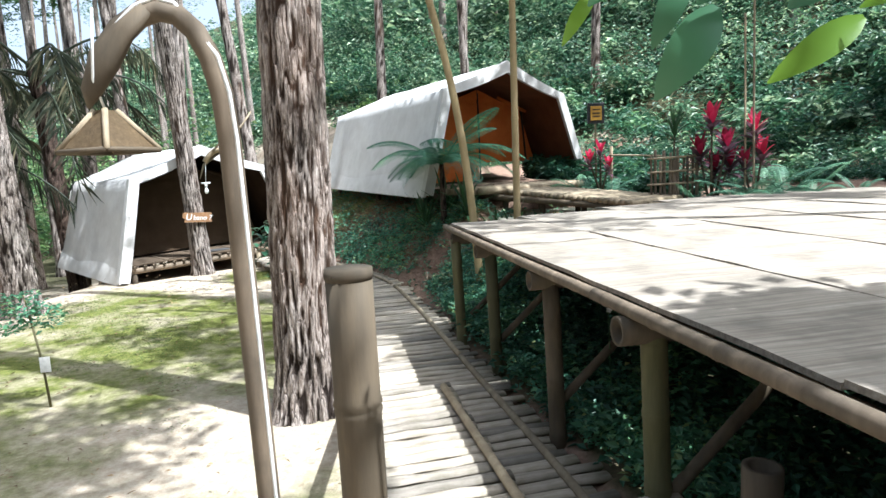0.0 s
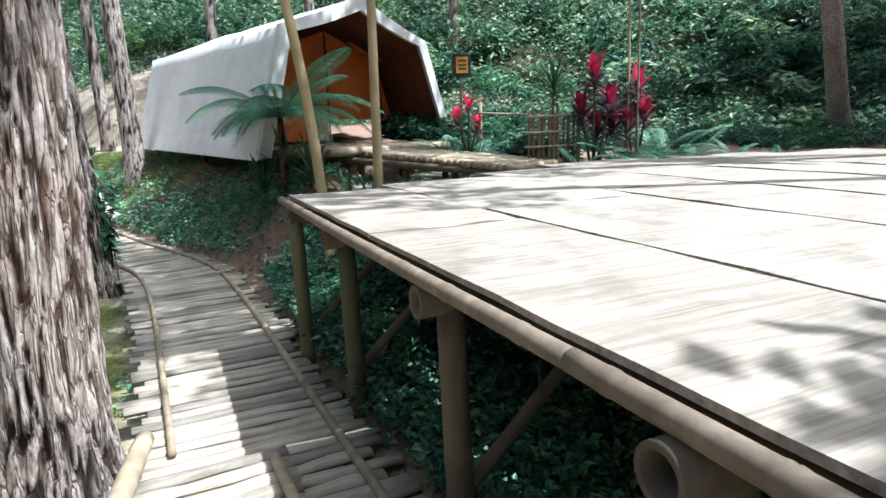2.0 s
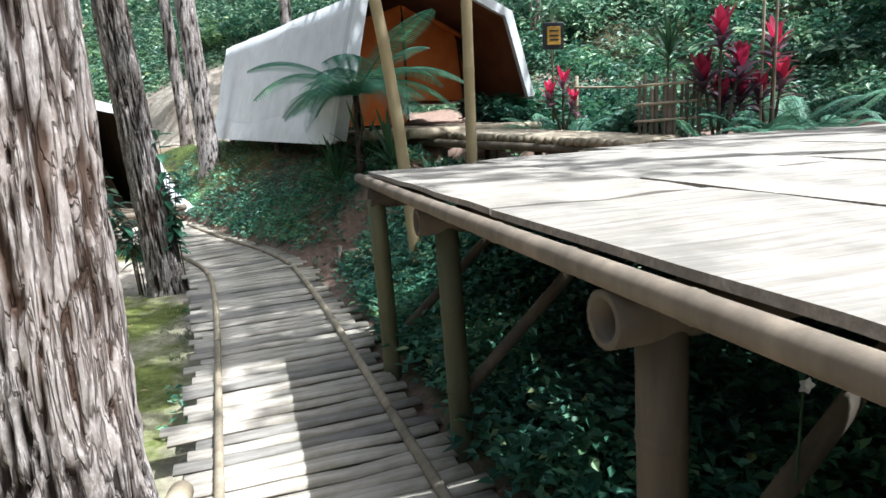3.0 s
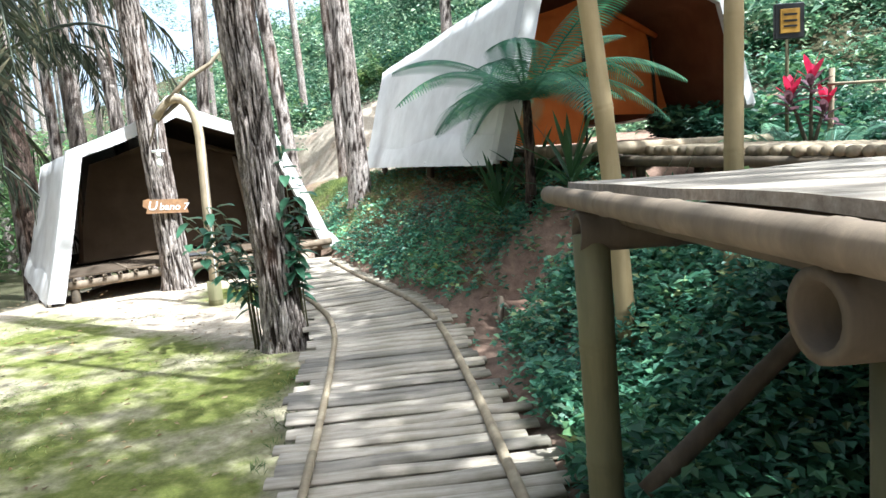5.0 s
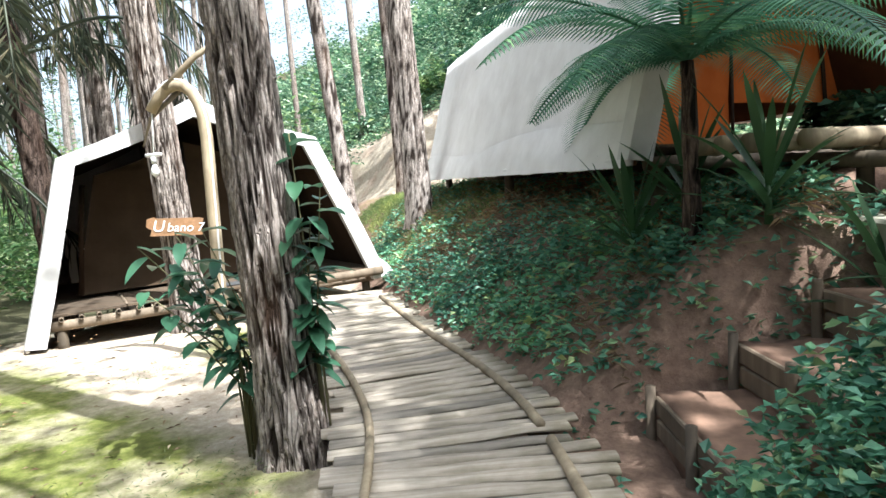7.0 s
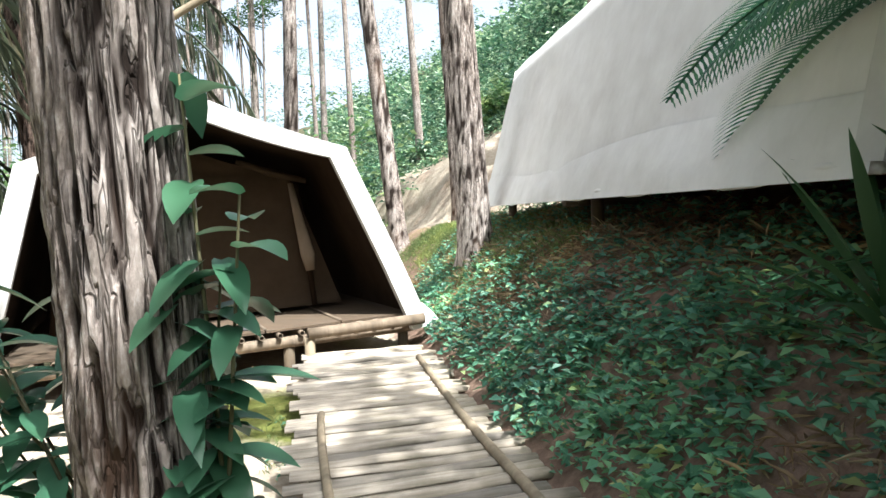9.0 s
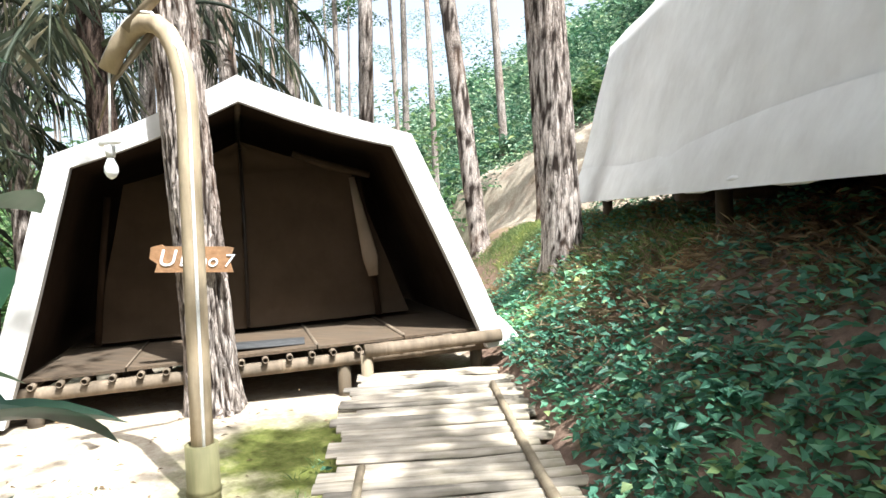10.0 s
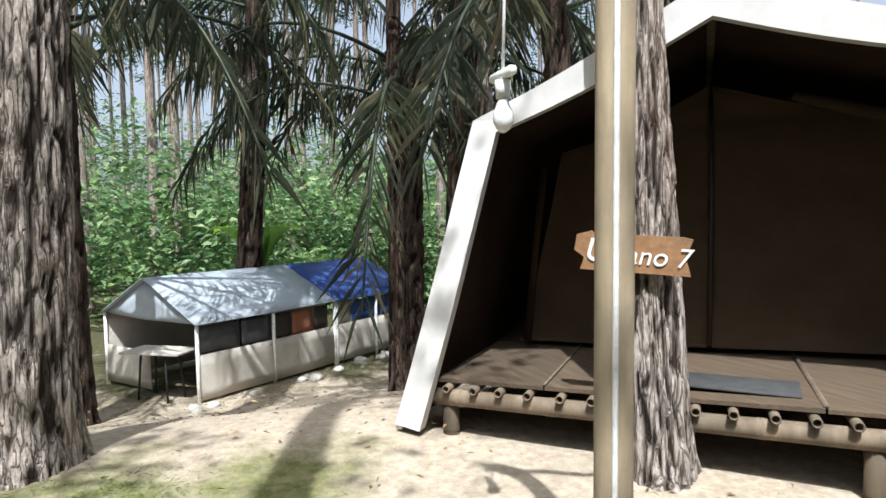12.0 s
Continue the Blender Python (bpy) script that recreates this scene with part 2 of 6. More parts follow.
CANVAS = cloth("white_canvas", (0.62, 0.595, 0.56), (0.74, 0.72, 0.69), through=0.0)
# shade inside the brown tent is put into these two deep browns
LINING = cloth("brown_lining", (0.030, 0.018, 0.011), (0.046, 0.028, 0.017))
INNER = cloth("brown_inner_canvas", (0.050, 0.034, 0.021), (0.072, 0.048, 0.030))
# white canvas again, with the border's partial shade put into a greyer tone
BORDER = cloth("shade_greyed_canvas", (0.50, 0.48, 0.455), (0.64, 0.62, 0.595), through=0.0)
RUST_LINING = cloth("rust_lining", (0.13, 0.05, 0.025), (0.19, 0.075, 0.038))
TAN_CLOTH = cloth("tan_curtain", (0.20, 0.15, 0.10), (0.28, 0.21, 0.15))
ORANGE = cloth("orange_canvas", (0.50, 0.12, 0.025), (0.62, 0.17, 0.04), through=0.3)
ZIP = plain("dark_zip", (0.03, 0.022, 0.018), 0.6)
GREY_TARP = cloth("grey_tarp", (0.32, 0.36, 0.40), (0.42, 0.46, 0.50), rough=0.35)
BLUE_TARP = cloth("blue_tarp", (0.03, 0.06, 0.20), (0.05, 0.09, 0.28), rough=0.4)
BEIGE_TARP = cloth("beige_tarp", (0.40, 0.37, 0.32), (0.52, 0.48, 0.42))
BARK = bark_material("pine_bark", (0.085, 0.062, 0.05), (0.27, 0.22, 0.185), (0.56, 0.50, 0.45))
# shade on the palms and trunks near them is put into this bark
BARK_DARK = bark_material("dark_bark", (0.03, 0.022, 0.018), (0.085, 0.06, 0.048), (0.15, 0.11, 0.085))
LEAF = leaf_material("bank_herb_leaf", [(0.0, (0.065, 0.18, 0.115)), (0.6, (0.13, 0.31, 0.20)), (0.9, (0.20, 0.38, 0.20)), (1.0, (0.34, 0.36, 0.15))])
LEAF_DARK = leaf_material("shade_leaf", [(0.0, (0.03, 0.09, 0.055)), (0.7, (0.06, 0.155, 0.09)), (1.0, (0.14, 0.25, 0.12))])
# the palest leaf tone paints in the hill's sunlit highlights
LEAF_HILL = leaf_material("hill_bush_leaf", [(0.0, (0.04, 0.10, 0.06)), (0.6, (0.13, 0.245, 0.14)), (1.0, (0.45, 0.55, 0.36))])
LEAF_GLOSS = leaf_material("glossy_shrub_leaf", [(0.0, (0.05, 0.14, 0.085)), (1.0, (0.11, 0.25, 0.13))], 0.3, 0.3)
# light passing through the leaves is put into this vivid yellow-green
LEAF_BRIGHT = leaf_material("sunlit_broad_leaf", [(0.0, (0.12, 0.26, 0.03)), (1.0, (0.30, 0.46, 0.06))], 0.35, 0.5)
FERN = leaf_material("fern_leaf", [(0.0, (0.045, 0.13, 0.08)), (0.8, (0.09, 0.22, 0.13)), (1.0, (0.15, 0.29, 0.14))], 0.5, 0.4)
# sunlight on the far and bank bushes is put into this paler green
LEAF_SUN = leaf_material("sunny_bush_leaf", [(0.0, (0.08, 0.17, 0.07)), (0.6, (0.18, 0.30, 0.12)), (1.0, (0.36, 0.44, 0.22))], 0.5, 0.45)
RED_LEAF = leaf_material("red_cordyline_leaf", [(0.0, (0.45, 0.015, 0.06)), (0.6, (0.75, 0.04, 0.12)), (1.0, (0.80, 0.16, 0.22))])
PURPLE_LEAF = leaf_material("purple_cordyline_leaf", [(0.0, (0.07, 0.03, 0.05)), (0.5, (0.18, 0.09, 0.11)), (1.0, (0.45, 0.33, 0.35))])
PALE_FERN = leaf_material("pale_fern_leaf", [(0.0, (0.09, 0.22, 0.14)), (0.7, (0.17, 0.34, 0.22)), (1.0, (0.30, 0.46, 0.30))], 0.5, 0.45)
BLADE = leaf_material("sword_leaf", [(0.0, (0.025, 0.07, 0.03)), (1.0, (0.09, 0.17, 0.07))])
DRY = leaf_material("dry_grass", [(0.0, (0.16, 0.10, 0.06)), (0.6, (0.28, 0.19, 0.11)), (1.0, (0.38, 0.30, 0.18))], 0.8, 0.2)
GRASS = leaf_material("short_grass", [(0.0, (0.10, 0.15, 0.05)), (0.7, (0.19, 0.25, 0.085)), (1.0, (0.34, 0.35, 0.15))], 0.7, 0.25)
# the backlit palms' shade is put into these dark leaflets
PALM_LEAF = leaf_material("palm_leaflet", [(0.0, (0.025, 0.035, 0.02)), (0.7, (0.06, 0.07, 0.04)), (1.0, (0.16, 0.14, 0.09))], 0.5, 0.2)
NEEDLE = leaf_material("canopy_leaf", [(0.0, (0.02, 0.06, 0.02)), (1.0, (0.07, 0.14, 0.04))])
CONCRETE = plain("old_concrete", (0.36, 0.34, 0.26), 0.9, 0, 0.35, 4)
BLACK = plain("black_metal", (0.02, 0.02, 0.02), 0.5)
YELLOW = plain("yellow_panel", (0.55, 0.30, 0.04), 0.5)
WHITE = plain("white_paint", (0.78, 0.77, 0.74), 0.5)
RUBBER = plain("dark_doormat", (0.05, 0.05, 0.05), 0.9)
WICKER = wood_like("woven_bamboo_shade", (0.12, 0.085, 0.045), (0.27, 0.19, 0.11), (6, 6, 6), 9)
BULB = plain("frosted_bulb", (0.85, 0.85, 0.83), 0.2, 0, 0.02)
SOIL = plain("red_soil", (0.20, 0.12, 0.08), 0.95, 0, 0.4, 6)
STONE = plain("pale_stone", (0.42, 0.40, 0.36), 0.9, 0, 0.3, 7)
PANE = plain("tent_window_mesh", (0.05, 0.05, 0.055), 0.35)
CURTAIN = cloth("rust_curtain", (0.22, 0.09, 0.05), (0.30, 0.13, 0.08))


def ground_material():
    n = Nodes("forest_ground")
    v = n.coords()
    fine = n.noise(v, 14, 8, 0.7)
    mid = n.noise(v, 1.6, 6, 0.65)
    grit = n.noise(v, 90, 4, 0.7)
    earth = n.ramp(fine, [(0.3, (0.32, 0.25, 0.18)), (0.55, (0.45, 0.38, 0.29)), (0.75, (0.56, 0.49, 0.39))])
    red = n.ramp(fine, [(0.3, (0.14, 0.088, 0.064)), (0.6, (0.27, 0.18, 0.13)), (0.8, (0.40, 0.29, 0.215))])
    moss = n.ramp(fine, [(0.3, (0.07, 0.08, 0.02)), (0.5, (0.13, 0.145, 0.035)), (0.75, (0.23, 0.22, 0.08))])
    litter = n.ramp(fine, [(0.3, (0.035, 0.04, 0.02)), (0.55, (0.08, 0.075, 0.04)), (0.75, (0.15, 0.11, 0.06))])

    def layer(attr, below, above, soft=0.25):
        a = n.add("ShaderNodeAttribute")
        a.attribute_name = attr
        s = n.add("ShaderNodeMath")
        s.operation = "ADD"
        n.link(a.outputs["Fac"], s.inputs[0])
        k = n.add("ShaderNodeMath")
        k.operation = "MULTIPLY_ADD"
        k.inputs[1].default_value = 1.6
        k.inputs[2].default_value = -0.8
        n.link(mid, k.inputs[0])
        n.link(k.outputs[0], s.inputs[1])
        return n.mix(n.ramp(s.outputs[0], [(0.5 - soft, (0, 0, 0)), (0.5 + soft, (1, 1, 1))]), below, above)

    col = layer("bank", earth, red)
    col = layer("moss", col, moss)
    col = layer("litter", col, litter)
    col = n.mix(n.ramp(grit, [(0.33, (0.3, 0.3, 0.3)), (0.45, (0, 0, 0))]), col, (0.12, 0.09, 0.07))
    return n.done(col, 0.95, n.bump(grit, 0.4, 0.01, n.bump(fine, 0.6, 0.04)), 0.1)


GROUND = ground_material()

# ---- the lie of the land ----
WALK = [Vector(p) for p in ((0.98, 1.5), (0.5, 3.3), (0.03, 4.9), (-0.60, 7.1), (-0.93, 8.2), (-1.38, 9.55), (-1.92, 10.45), (-2.5, 11.25), (-3.05, 12.1), (-4.0, 13.6))]


for _ in range(2):
    fine_line = [WALK[0]]
    for a, b in zip(WALK, WALK[1:]):
        fine_line += [a.lerp(b, 0.25), a.lerp(b, 0.75)]
    WALK = fine_line + [WALK[-1]]


def walk_place(s):
    """Centre and direction of the walkway at s metres along it."""
    for a, b in zip(WALK, WALK[1:]):
        n = (b - a).length
        if s <= n or b == WALK[-1]:
            return a.lerp(b, s / n), (b - a) / n
        s -= n


def beside_walk(x, y):
    """Signed distance from the walkway's centre line, to its right."""
    best = np.full(np.shape(x), 1e9)
    out = np.zeros(np.shape(x))
    for i, (a, b) in enumerate(zip(WALK, WALK[1:])):
        d = b - a
        n = d.length
        d = d / n
        s = (x - a.x) * d.x + (y - a.y) * d.y
        lo, hi = (-40 if i == 0 else 0), (40 if i == len(WALK) - 2 else n)
        s = np.clip(s, lo, hi)
        rx, ry = x - a.x - s * d.x, y - a.y - s * d.y
        q = rx * rx + ry * ry
        side = rx * d.y - ry * d.x
        near = q < best
        best = np.where(near, q, best)
        out = np.where(near, np.sign(side) * np.sqrt(q), out)
    return out


def hill_run(x, y):
    return (x - 6) * 0.555 + (y - 13) * 0.832 - 2.0


def step_place(x, y):
    """Metres up the earth steps from the lowest riser, and across them."""
    return (x + 0.37) * 0.966 + (y - 9.78) * 0.26, (x + 0.37) * -0.26 + (y - 9.78) * 0.966


def ground_z(x, y):
    x, y = np.asarray(x, float), np.asarray(y, float)
    d = beside_walk(x, y)
    z = -0.2 + 0.03 * fbm(x, y, 0.8)
    rise = smooth(7.4, 10.6, y)
    bank = smooth(0.45, 1.9, d)
    z = z + 0.16 * smooth(0.35, 0.65, d) + bank * (1.05 * rise + 0.12 * (1 - rise)) + 0.07 * fbm(x, y, 1.9) * bank
    z = z + 0.25 * smooth(2.0, 6.0, d) * (1 - rise)
    z = z + 0.42 * smooth(0.75, 1.7, d) * smooth(6.3, 7.5, y) * (1 - smooth(8.3, 9.6, y))
    z = z - 1.0 * smooth(-6.6, -11.5, x) * smooth(3, 8, y) - 0.5 * smooth(-12, -25, x)
    s = hill_run(x, y)
    soft = np.where(s > 12, s, np.log1p(np.exp(np.clip(s, -30, 12))))
    z = z + 0.60 * np.minimum(soft, 45)
    z = z + 1.5 * smooth(-0.6, 1.0, s) * smooth(1, -4, x) * smooth(-16, -11, x)
    z = z + smooth(-1, 2, s) * (0.35 * fbm(x, y, 0.5) + 0.12 * fbm(x, y, 1.7))
    s2 = (x - 1.1) * 0.766 + (y - 12.0) * 0.643
    d2 = (x - 1.1) * -0.484 + (y - 12.0) * 0.876
    z = z + 0.42 * smooth(-1.0, 0.9, s2) * smooth(-0.2, 0.6, d2) * (1 - smooth(7, 9, d2)) * (1 - smooth(-0.5, 1.5, s))
    z = z + 0.22 * smooth(-0.8, 0.2, s) * (1 - smooth(2.5, 4, s)) * smooth(1, -3, x) * smooth(-16, -11, x) * fbm(x, y, 1.3)
    # the cutting for the earth steps and the level pad under the porch
    f, w = step_place(x, y)
    cut = smooth(-0.75, -0.6, f) * (1 - smooth(1.75, 2.0, f)) * smooth(-1.15, -1.0, w) * (1 - smooth(0.1, 0.3, w))
    z = z + cut * (np.minimum(z, -0.14 + 0.58 * np.maximum(f, 0) - 0.12 * (f > 0)) - z)
    pad = smooth(0.55, 0.75, x) * (1 - smooth(3.1, 3.3, x)) * smooth(9.85, 10.05, y) * (1 - smooth(11.9, 12.2, y))
    return z + pad * (np.minimum(z, 0.8) - z)


def gz(x, y):
    return float(ground_z(np.array([x]), np.array([y]))[0])


def spread(lo, hi, step, reach, growth=1.25):
    core = list(np.arange(lo, hi + step / 2, step))
    out, w, p = [], step, hi
    while p < reach:
        w *= growth
        p += w
        out.append(p)
    back, w, p = [], step, lo
    while p > -reach:
        w *= growth
        p -= w
        back.append(p)
    return np.array(back[::-1] + core + out)


gx, gy = spread(-15, 13, 0.16, 400), spread(-2, 24, 0.16, 400)
X, Y = np.meshgrid(gx, gy)
Z = ground_z(X, Y)
nx, ny = len(gx), len(gy)
idx = np.arange(nx * ny).reshape(ny, nx)
quads = np.stack([idx[:-1, :-1], idx[:-1, 1:], idx[1:, 1:], idx[1:, :-1]], -1).reshape(-1, 4)
ground = mesh_object("ground", np.stack([X, Y, Z], -1).reshape(-1, 3), quads, GROUND, True)
tagged(ground, "forest floor of bare earth, moss and leaf litter", "ground", kind="structure")
D = beside_walk(X, Y).ravel()
XF, YF = X.ravel(), Y.ravel()
S = hill_run(XF, YF)
lawn = smooth(-0.4, -0.8, D) * smooth(1.2, 3.2, YF) * smooth(-7.5, -5.5, XF) * (1 - smooth(10.0, 11.2, YF + 0.45 * XF + 2.2))
lawn = np.maximum(lawn * (0.68 - 0.55 * np.exp(-(((XF + 1.6) / 1.3) ** 2 + ((YF - 4.4) / 1.2) ** 2))), 1.0 * np.exp(-(((XF + 3.95) / 0.95) ** 2 + ((YF - 12.15) / 0.95) ** 2)))
lawn = np.maximum(lawn, 0.34 * smooth(0.5, 1.6, D) * smooth(13.5, 14.5, YF) * (1 - smooth(-1.5, 0.2, S)) * (XF < -1))
bankm = smooth(0.3, 0.6, D) * (1 - smooth(1.5, 4, S))
bankm = np.where((S > -1.2) & (XF < 0), 0.28 * bankm, bankm)
littm = np.maximum(smooth(1.5, 4.0, S), 0.9 * smooth(-9, -14, XF) * (YF > -50))
littm = np.maximum(littm, 0.85 * smooth(0.5, 0.8, D) * (1 - smooth(7.0, 8.2, YF)))
for key, val in (("moss", lawn), ("bank", bankm), ("litter", littm)):
    at = ground.data.attributes.new(key, "FLOAT", "POINT")
    at.data.foreach_set("value", val.astype(np.float32))


# ---- trees ----
def trunk_mesh(name, base, top, r0, r1, mat, rings=40, seg=16, rough=0.0, flare=0.35, seed=0.0, bend=0.0):
    base, top = Vector(base), Vector(top)
    h = (top - base).length
    V, F, plates = [], [], []
    side = Vector((0.6, 0.8, 0))
    for i in range(rings + 1):
        f = (i / rings) ** (1.0 if rough == 0 else 1.35)
        c = base.lerp(top, f) + side * bend * math.sin(math.pi * f)
        zz = f * h
        r = r0 + (r1 - r0) * f + r0 * flare * math.exp(-zz / 0.22)
        for k in range(seg):
            a = 2 * math.pi * k / seg
            rr = r * (1 + flare * 0.5 * math.exp(-zz / 0.3) * math.sin(a * 3 + seed))
            plate = 1.0
            if rough:
                q = Vector((math.cos(a) * 2.6 + seed, math.sin(a) * 2.6, zz * 1.15))
                g = noise.noise(q * 1.6) + 0.55 * noise.noise(q * 3.7)
                plate = min(abs(g) / 0.24, 1.0)
                rr += rough * (plate - 0.75) + rough * 0.4 * noise.noise(Vector((math.cos(a) * 7 + seed, math.sin(a) * 7, zz * 7)))
            plates.append(plate)
            V.append((c.x + rr * math.cos(a), c.y + rr * math.sin(a), c.z))
    for i in range(rings):
        for k in range(seg):
            k2 = (k + 1) % seg
            F.append((i * seg + k, i * seg + k2, (i + 1) * seg + k2, (i + 1) * seg + k))
    F = np.array(F)
    ob = mesh_object(name, V, F, mat, True)
    ob.data.attributes.new("plate", "FLOAT", "POINT").data.foreach_set("value", np.array(plates, dtype=np.float32))
    return ob


def crown(centre, radius, count, per, size, mat, flat=0.6):
    c = np.asarray(centre) + rng.normal(size=(count, 3)) * np.array([radius, radius, radius * flat]) * 0.6
    r = np.tile(np.array([[0.55, 0.55, 0.3]]), (count, 1)) * rng.uniform(0.6, 1.3, (count, 1))
    return leaves("crown", clump_points(c, r, per), rng.uniform(0.7, 1.3, count * per) * size, mat, asp=0.5)


def tree(name, label, x, y, lean, h, r0, r1, mat, rings=40, seg=14, rough=0.0, crown_at=None, group="", bend=0.0, limbs=3):
    z = gz(x, y) - 0.08
    t = thing(name, label, "tree", group)
    top = (x + lean[0], y + lean[1], z + h)
    child(trunk_mesh("trunk", (x, y, z), top, r0, r1, mat, rings, seg, rough, seed=x * 3 + y, bend=bend), t)
    if crown_at:
        c, rad, count, per, size = crown_at
        for k in range(limbs):
            bm = bmesh.new()
            a = random.uniform(0, 6.28)
            f = random.uniform(0.8, 0.97)
            p0 = Vector((x, y, z)).lerp(Vector(top), f)
            p1 = Vector(c) + Vector((math.cos(a), math.sin(a), random.uniform(-0.2, 0.3))) * rad * 0.8
            tube(bm, [p0, p0.lerp(p1, 0.5) + Vector((0, 0, 0.4)), p1], [r1 * 0.6, r1 * 0.4, 0.02], 6)
            part("limb", bm, mat, t)
        child(crown(c, rad, count, per, size, NEEDLE), t)
    return t


PINE = "tall pine tree with deeply fissured grey-brown bark"
# the crowns are out of view and placed to dapple lawn and camp
tree("pine_tree", "large pine trunk with fissured grey-brown bark beside the walkway", -1.02, 5.03, (0.2, 0.3), 13, 0.27, 0.16, BARK, 230, 110, 0.034, ((-1.9, 5.4, 8.6), 3.0, 42, 40, 0.17), "pines")
tree("pine_tree", "leaning pine trunk with peeling bark, wrapped by a leafy shrub", -2.26, 9.47, (-0.6, -0.25), 12, 0.165, 0.11, BARK, 230, 88, 0.036, ((-4.0, 10.0, 9.4), 2.2, 46, 40, 0.16), "pines")
tree("pine_tree", "pine trunk standing before the tent with a name board nailed on", -5.33, 12.52, (-0.6, -0.35), 12, 0.19, 0.10, BARK, 200, 80, 0.026, ((-6.6, 13.3, 12), 2.2, 46, 40, 0.16), "pines")
tree("pine_tree", "pine trunk on the bank beside the white tent", -3.38, 15.3, (-0.45, -0.1), 13, 0.2, 0.1, BARK, 110, 40, 0.02, ((-4.2, 16.1, 13), 2.4, 46, 40, 0.16), "pines")
tree("pine_tree", "stout pine trunk with pale sunlit bark at the clearing's edge", -6.75, 9.2, (-0.9, 0.2), 13, 0.25, 0.15, BARK, 170, 72, 0.036, ((-7.6, 9.4, 12.8), 2.4, 50, 40, 0.16), "pines")
for x, y, lx, r in ((-6.9, 20.6, -1.6, 0.2), (-6.2, 22.6, -0.6, 0.19), (-8.8, 19.2, 0.4, 0.17), (-2.9, 22.8, 0.2, 0.18), (0.2, 21.6, -0.2, 0.16), (-9.9, 16.4, -0.7, 0.2), (-12.6, 17.3, -0.5, 0.18), (-11.0, 19.5, 0.3, 0.2), (-13.6, 19.8, -0.4, 0.17), (-8.2, 15.6, -1.1, 0.15), (4.5, 21.5, 0.3, 0.16), (-10.5, 13.8, -1.0, 0.15)):
    tree("pine_tree", PINE + " on the slope", x, y, (lx, 0.3), 14, r, r * 0.6, BARK, 60, 18, 0.014, ((x + lx, y + 0.4, gz(x, y) + 13), 2.2, 34, 34, 0.18), "pines")

# far pines beyond the clearing
far = random.Random(5)
count = 0
while count < 120:
    a, dist = radians(far.uniform(100, 200)), far.uniform(21, 60)
    x, y = -2 + dist * math.cos(a), 10 + dist * math.sin(a)
    if hill_run(x, y) > 4 or (y < 14 and x > -17):
        continue
    count += 1
    r = far.uniform(0.10, 0.18)
    lx = far.uniform(-1, 1)
    t = thing("pine_tree", PINE + " in the sunlit wood", "tree", "far pines")
    z = gz(x, y) - 0.1
    h = far.uniform(14, 19)
    child(trunk_mesh("trunk", (x, y, z), (x + lx, y, z + h), r, r * 0.5, BARK, 14, 8), t)
    child(crown((x + lx, y, z + h - 1.5), 1.5, 14, 44, 0.2, NEEDLE), t)
# trees up the hillside
for k in range(20):
    x, y = far.uniform(-6, 22), far.uniform(17, 40)
    if hill_run(x, y) < 3.5:
        continue
    r = far.uniform(0.1, 0.2)
    t = thing("hill_tree", "slender forest tree on the overgrown hillside", "tree", "hillside trees")
    z = gz(x, y) - 0.1
    h = far.uniform(9, 14)
    child(trunk_mesh("trunk", (x, y, z), (x + far.uniform(-1, 1), y, z + h), r, r * 0.5, BARK, 14, 8), t)
    child(crown((x, y, z + h - 1), 2.0, 20, 24, 0.3, NEEDLE, 0.8), t)
# unseen wood behind and beside the walk, added to block skylight
for k in range(46):
    a = radians(far.uniform(195, 385))
    dist = far.uniform(15, 27)
    x, y = dist * math.cos(a), 6 + dist * math.sin(a)
    if hill_run(x, y) > 6 or (x < -12 and y > 2):
        continue
    t = thing("unseen_forest_tree", "unseen broad forest tree added round the clearing to block skylight", "tree", "forest edge")
    z = gz(x, y) - 0.1
    h = far.uniform(10, 13)
    child(trunk_mesh("trunk", (x, y, z), (x + far.uniform(-1, 1), y, z + h), 0.2, 0.1, BARK, 14, 8), t)
    child(crown((x, y, z + h * 0.62), 3.2, 40, 20, 0.75, NEEDLE, 1.3), t)
# unseen broad trees, added so their crowns shade the deck, walkway and bank
for x, y, c, rad, n in ((10.3, 12.4, (5.9, 9.2, 9.5), 3.0, 90), (7.2, -4.2, (3.8, 1.4, 4.7), 0.34, 30), (4.6, -5.0, (2.2, -0.3, 6.3), 0.7, 26), (11.6, 8.0, (4.3, 6.3, 9.6), 1.6, 60), (12.4, 6.8, (3.3, 8.5, 10.2), 1.35, 36), (13.0, 9.4, (2.1, 10.2, 10.4), 1.1, 10), (13.2, 4.6, (2.0, 5.3, 8.6), 1.2, 22), (5.4, -6.5, (0.9, 2.3, 8.3), 1.25, 75)):
    tree("unseen_shade_tree", "unseen broad-leaved tree added to shade the deck, walkway and lawn", x, y, (c[0] - x, c[1] - y), c[2] - gz(x, y), 0.2, 0.08, BARK, 30, 14, 0.0, (c, rad, n, 40, 0.2), "shade trees", limbs=6)


